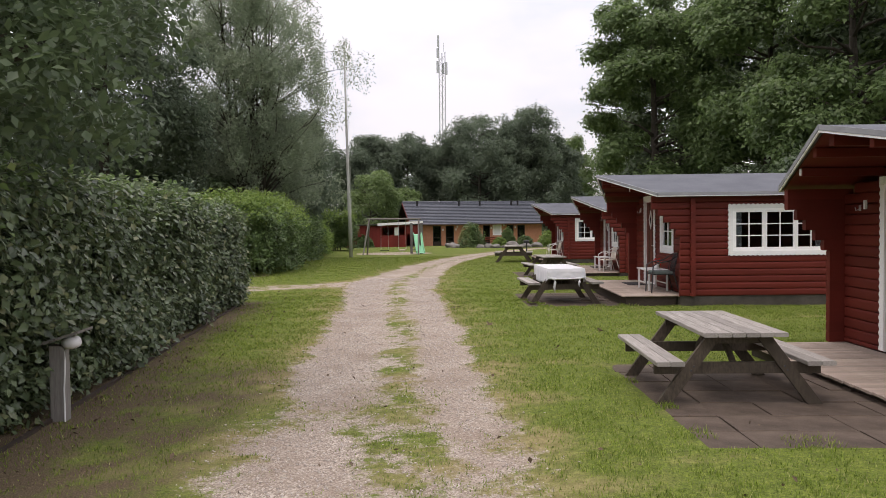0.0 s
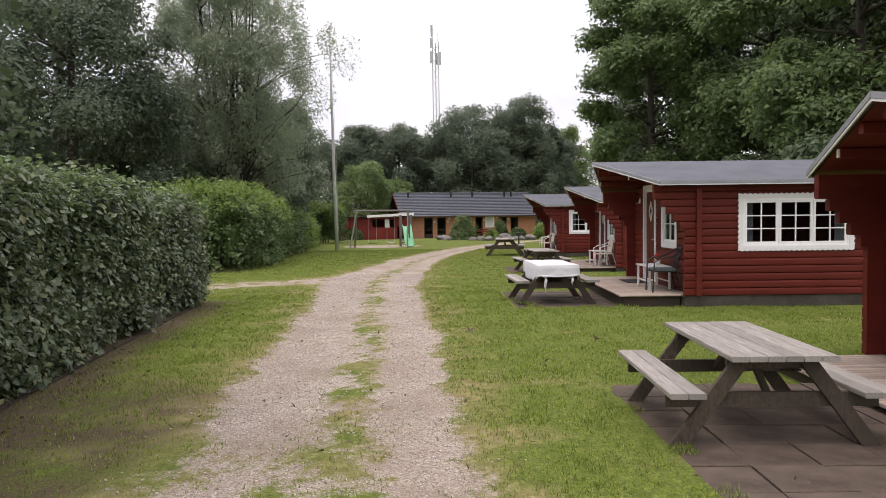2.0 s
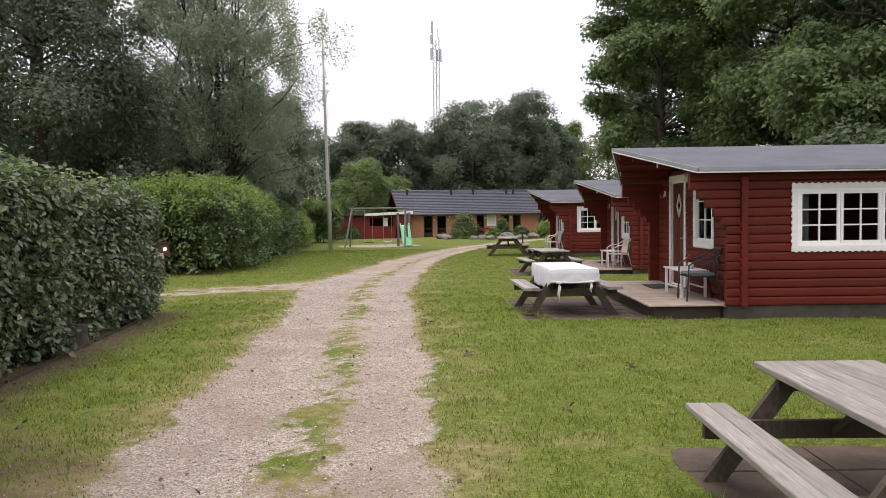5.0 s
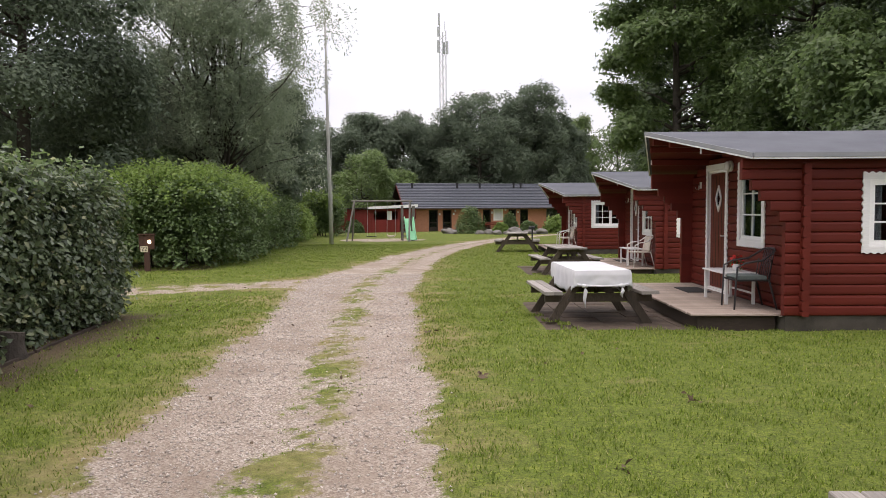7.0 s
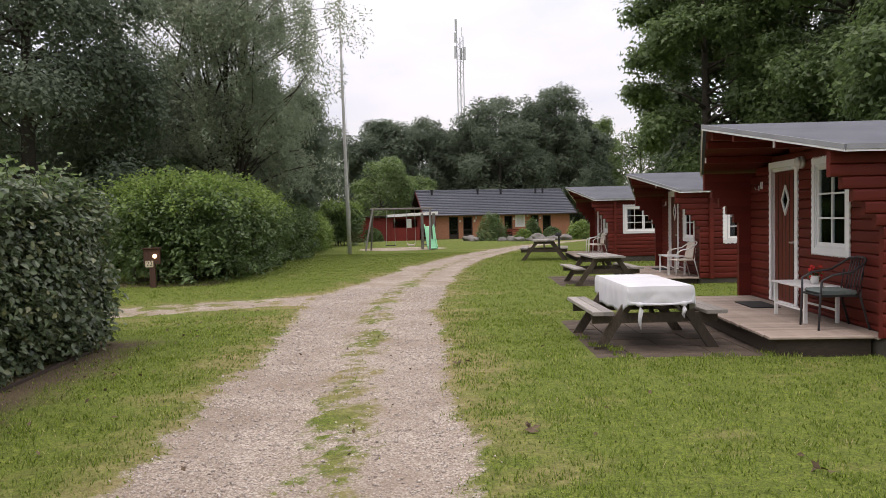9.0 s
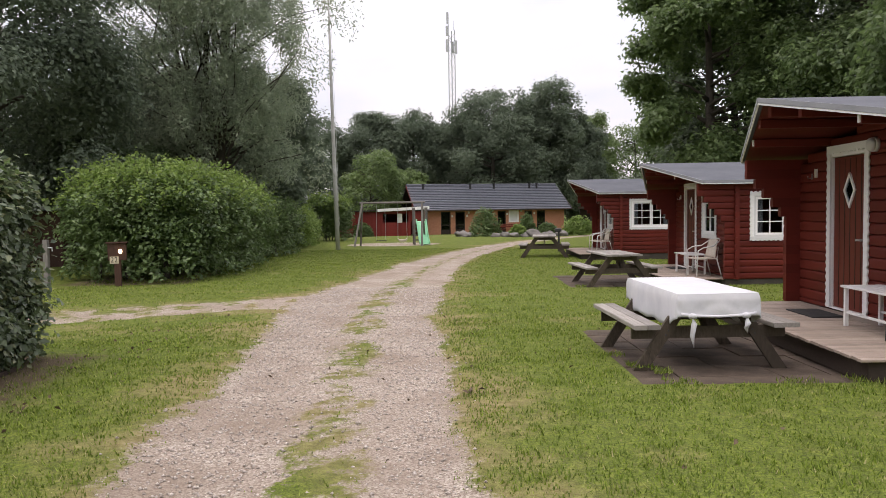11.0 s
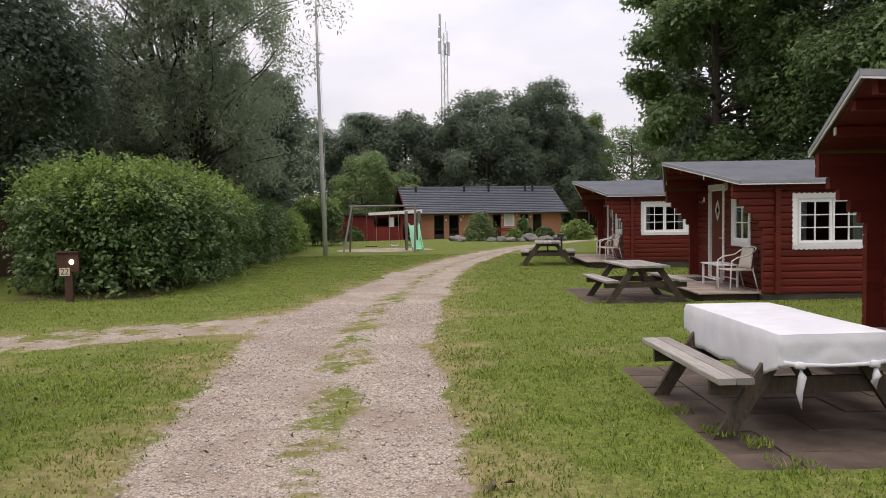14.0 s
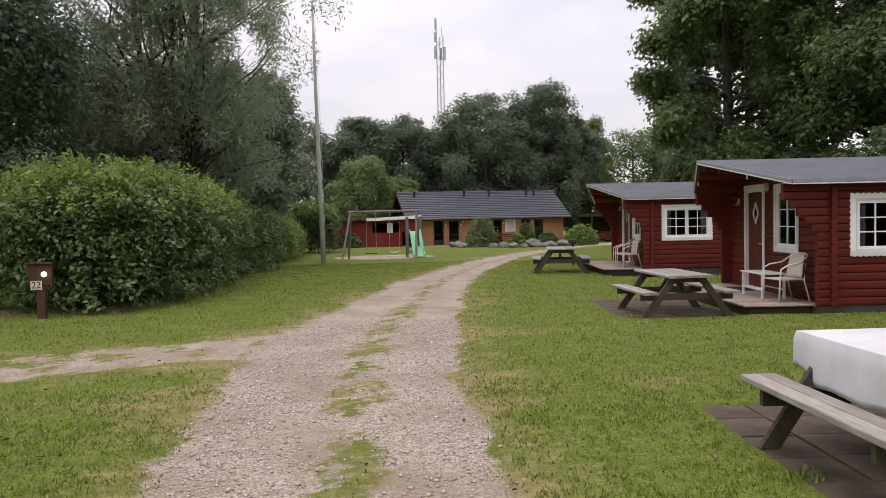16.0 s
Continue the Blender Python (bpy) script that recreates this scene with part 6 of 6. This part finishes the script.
def arm_chair(frame_mat, seat_mat, label, cushion):
    root = empty("garden_chair", label, "chair", "deck chairs")
    for sx in (-1, 1):
        part("frame", Geo().tube([(sx * .25, -.27, 0), (sx * .25, -.25, .40), (sx * .265, -.24, .60), (sx * .27, -.12, .665), (sx * .265, .12, .70), (sx * .24, .27, .80), (sx * .2, .31, .84)], .014, 8), frame_mat, root, "", True)
        part("leg", Geo().tube([(sx * .25, .33, 0), (sx * .24, .22, .40), (sx * .235, .26, .70)], .014, 8), frame_mat, root, "", True)
    part("top_rail", Geo().tube([(-.2, .31, .84), (-.08, .345, .86), (.08, .345, .86), (.2, .31, .84)], .014, 8), frame_mat, root, "", True)
    part("seat", Geo().box((-.24, -.25, .40), (.24, .23, .425), None, .01), seat_mat, root)
    if cushion:
        # an open back of thin bent tubes
        for k in range(6):
            x = -.17 + k * .068
            part("back_tube", Geo().tube([(x, .235, .425), (x * .97, .27, .62), (x * .93, .325, .85)], .008, 6), frame_mat, root, "", True)
    else:
        vs, fs = [], []
        for i in range(7):
            f = i / 6
            for k in range(9):
                g_ = k / 8 - .5
                vs.append((g_ * (.46 - .06 * f), .235 + .08 * f - .05 * (2 * g_) ** 2 + .0, .43 + .41 * f))
        for i in range(6):
            for k in range(8):
                a = i * 9 + k
                fs.append((a, a + 1, a + 10, a + 9))
        bk = part("backrest", Geo().add(vs, fs), seat_mat, root, "", True)
        so = bk.modifiers.new("thickness", "SOLIDIFY")
        so.thickness = .016
    if cushion:
        part("cushion", Geo().box((-.22, -.23, .426), (.22, .20, .475), None, .02), CUSHION, root, "flat grey-green seat cushion")
    return root


def on_deck(k, u, v, rz):
    return cab_pose[k] @ pose(u, v, BASE_Z + .006, 0, 0, rz)


stb = side_table()
stb.matrix_basis = on_deck("B", -.33, 1.66, 0)
copy_thing(stb, on_deck("C", -.45, 1.65, 0))
ch1 = arm_chair(BLACKMETAL, RUBBER, "dark metal garden chair with a grey-green cushion", True)
ch1.matrix_basis = on_deck("B", -.36, .86, -90)
ch2 = arm_chair(PLASTICWHITE, BEIGE, "white-framed garden chair with a beige woven seat", False)
ch2.matrix_basis = on_deck("C", -.45, .72, -80)
copy_thing(ch2, on_deck("D", -.5, .72, -80))
copy_thing(ch2, on_deck("D", -.5, 1.5, -110))
vase = empty("flower_pot", "small pale pot with red flowers on the table", "flower pot", "", cab_pose["B"] @ pose(-.28, 1.5, BASE_Z + .482))
part("pot", Geo().tube([(0, 0, 0), (0, 0, .11)], [.045, .06], 12), PLASTICWHITE, vase, "", True)
rf = np.random.default_rng(9)
fl = new("flowers", leaf_mesh("flowers", np.array([0, 0, .16]) + rf.normal(size=(60, 3)) * .04, .045, FLOWER_R, rf, -.3, .8))
fl.parent = vase
lv = new("leaves", leaf_mesh("leaves", np.array([0, 0, .11]) + rf.normal(size=(50, 3)) * .035, .06, BUSH_LOW, rf, -.2, .6))
lv.parent = vase
mat_ = empty("doormat", "black rubber doormat on the deck boards", "doormat", "doormats", on_deck("B", -.40, 3.15, 0))
part("mat", Geo().box((-.22, -.38, 0), (.2, .38, .014), None, .005), RUBBER, mat_)
copy_thing(mat_, on_deck("C", -.36, 3.15, 0))


# ---- fine ground cover, last ----
def scatter(n, x0, x1, y0, y1, seed, fall=0.0):
    r = np.random.default_rng(seed)
    x = r.uniform(x0, x1, n)
    y = y0 + (y1 - y0) * r.uniform(0, 1, n) ** (1 + fall)
    return x, y, r


def blades(name, n, x0, x1, y0, y1, seed, hgt, label, fall=0.5, anywhere=False):
    x, y, r = scatter(n, x0, x1, y0, y1, seed, fall)
    g_ = track(x, y)
    tuft = np.clip(.55 + .5 * wavy(x, y, seed + 5, 8, 2.5) + .45 * wavy(x, y, seed + 6, 7, 8.0), .22, 1)
    soil = np.maximum(smooth01((-2.35 - .075 * (y - 4) - x) / .9) * (y < 18.2), .75 * smooth01((11 - y) / 4) * smooth01((-.8 - x) / 1.2))
    inside = (x > np.interp(y, CENTRE_Y, LEFT_X) + .35) & (x < np.interp(y, CENTRE_Y, RIGHT_X) - .3) & (y > 8.5)
    beside = np.exp(-((y + .5 - np.interp(x, [-40, -9, -5.5, -3.5, 0], [20.2, 20.4, 21.6, 22.8, 24.0])) / 1.7) ** 2) * (x < -1)
    tuft = tuft * np.where(inside, .22, 1.0) * (1 - .65 * beside)
    ok = (r.uniform(0, 1, n) > g_ * 1.25) & (r.uniform(0, 1, n) < tuft * (1 - .85 * soil)) & ~on_paving(x, y) | anywhere
    x, y = x[ok], y[ok]
    g_ = g_[ok]
    n = len(x)
    z = gz(y) - .03 * smooth01(g_) + .012 * wavy(x, y, 81, 8, .8) - .004
    a = r.uniform(0, math.tau, n)
    h = hgt * r.uniform(.45, 1.3, n) * (1 - .45 * g_) * (.75 + .5 * tuft[ok])
    wd = (.0032 + .0016 * np.maximum(0, y - 4) * .16) * r.uniform(.7, 1.4, n)
    lx, ly = np.cos(a) * h * r.uniform(.2, 1.0, n), np.sin(a) * h * r.uniform(.2, 1.0, n)
    px, py = -np.sin(a) * wd, np.cos(a) * wd
    v = np.stack([np.stack([x + px, y + py, z], -1), np.stack([x - px, y - py, z], -1), np.stack([x + lx, y + ly, z + h], -1)], 1).reshape(-1, 3)
    return tagged(new(name, arrays(name, v, np.arange(3 * n).reshape(-1, 3), GRASSBLADE)), label, "grass", kind="stuff")


blades("grass", 640000, -5.2, 8.0, 2.8, 20, 501, .030, "short mown grass blades of the lawn")
blades("grass", 240000, -9.0, 9.0, 20, 46, 502, .032, "short mown grass of the farther lawn", .3)

for i, (x, y, s, n) in enumerate([(2.36, 16.75, .13, 160), (2.5, 16.45, .1, 110), (2.22, 17.4, .12, 90), (2.55, 15.95, .16, 130), (3.6, 15.85, .2, 150), (2.5, 7.2, .1, 120), (2.44, 6.3, .16, 150), (3.3, 6.0, .22, 170), (3.25, 25.4, .15, 120), (4.3, 15.95, .2, 160), (2.42, 8.4, .1, 90)]):
    blades("grass_tuft", n, x - s, x + s, y - s, y + s, 700 + i, .045, "tuft of long grass at the edge of the pavers", 0.0, True)
# loose stones on the track
n = 42000
x, y, r = scatter(n, -2.6, 1.4, 3.0, 26, 503, .8)
ok = r.uniform(0, 1, n) < track(x, y) ** 2 * .95
x, y = x[ok], y[ok]
n = len(x)
s = r.uniform(.005, .014, n) * (1 + .04 * np.maximum(0, y - 6))
z = gz(y) - .03 * smooth01(track(x, y)) + .012 * wavy(x, y, 81, 8, .8)
octa = np.array([(1, 0, 0), (0, 1, 0), (-1, 0, 0), (0, -1, 0), (0, 0, .7), (0, 0, -.7)], float)
V = np.stack([x, y, z + s * .25], -1)[:, None] + octa[None] * s[:, None, None] * r.uniform(.6, 1.35, (n, 6, 1))
F = np.array([(0, 1, 4), (1, 2, 4), (2, 3, 4), (3, 0, 4), (1, 0, 5), (2, 1, 5), (3, 2, 5), (0, 3, 5)])
tagged(new("gravel", arrays("gravel", V.reshape(-1, 3), (6 * np.arange(n)[:, None, None] + F[None]).reshape(-1, 3), PEBBLE)), "loose pale gravel stones on the track", "gravel", kind="stuff")

# dead leaves and twigs on the lawn and under the hedge
n = 2600
x, y, r = scatter(n, -4.2, 3.2, 3.2, 22, 504, .5)
k = r.uniform(0, 1, n) < np.where(x < -1.9 - .06 * y, .9, .07)
x, y = x[k], y[k]
P = np.column_stack([x, y, gz(y) + .018])
tagged(new("fallen_leaves", leaf_mesh("fallen_leaves", P, .05, DEADLEAF, r, .05, .6)), "scattered dry brown leaves on the grass", "leaves", kind="stuff")
for i, (x, y, a) in enumerate([(1.92, 10.43, 20), (1.15, 12.94, 70), (2.9, 12.0, 130), (0.6, 15.6, 45)]):
    rr = np.random.default_rng(600 + i)
    o = new("dead_leaf", leaf_mesh("dead_leaf", rr.normal(size=(5, 3)) * [.03, .03, .005], .095, DEADLEAF, rr, -.25, .5))
    o.location, o.rotation_euler = (x, y, float(gz(y)) + .03), (0, 0, radians(a))
    tagged(o, "curled dry dark leaf lying on the grass", "leaf", "dead leaves")
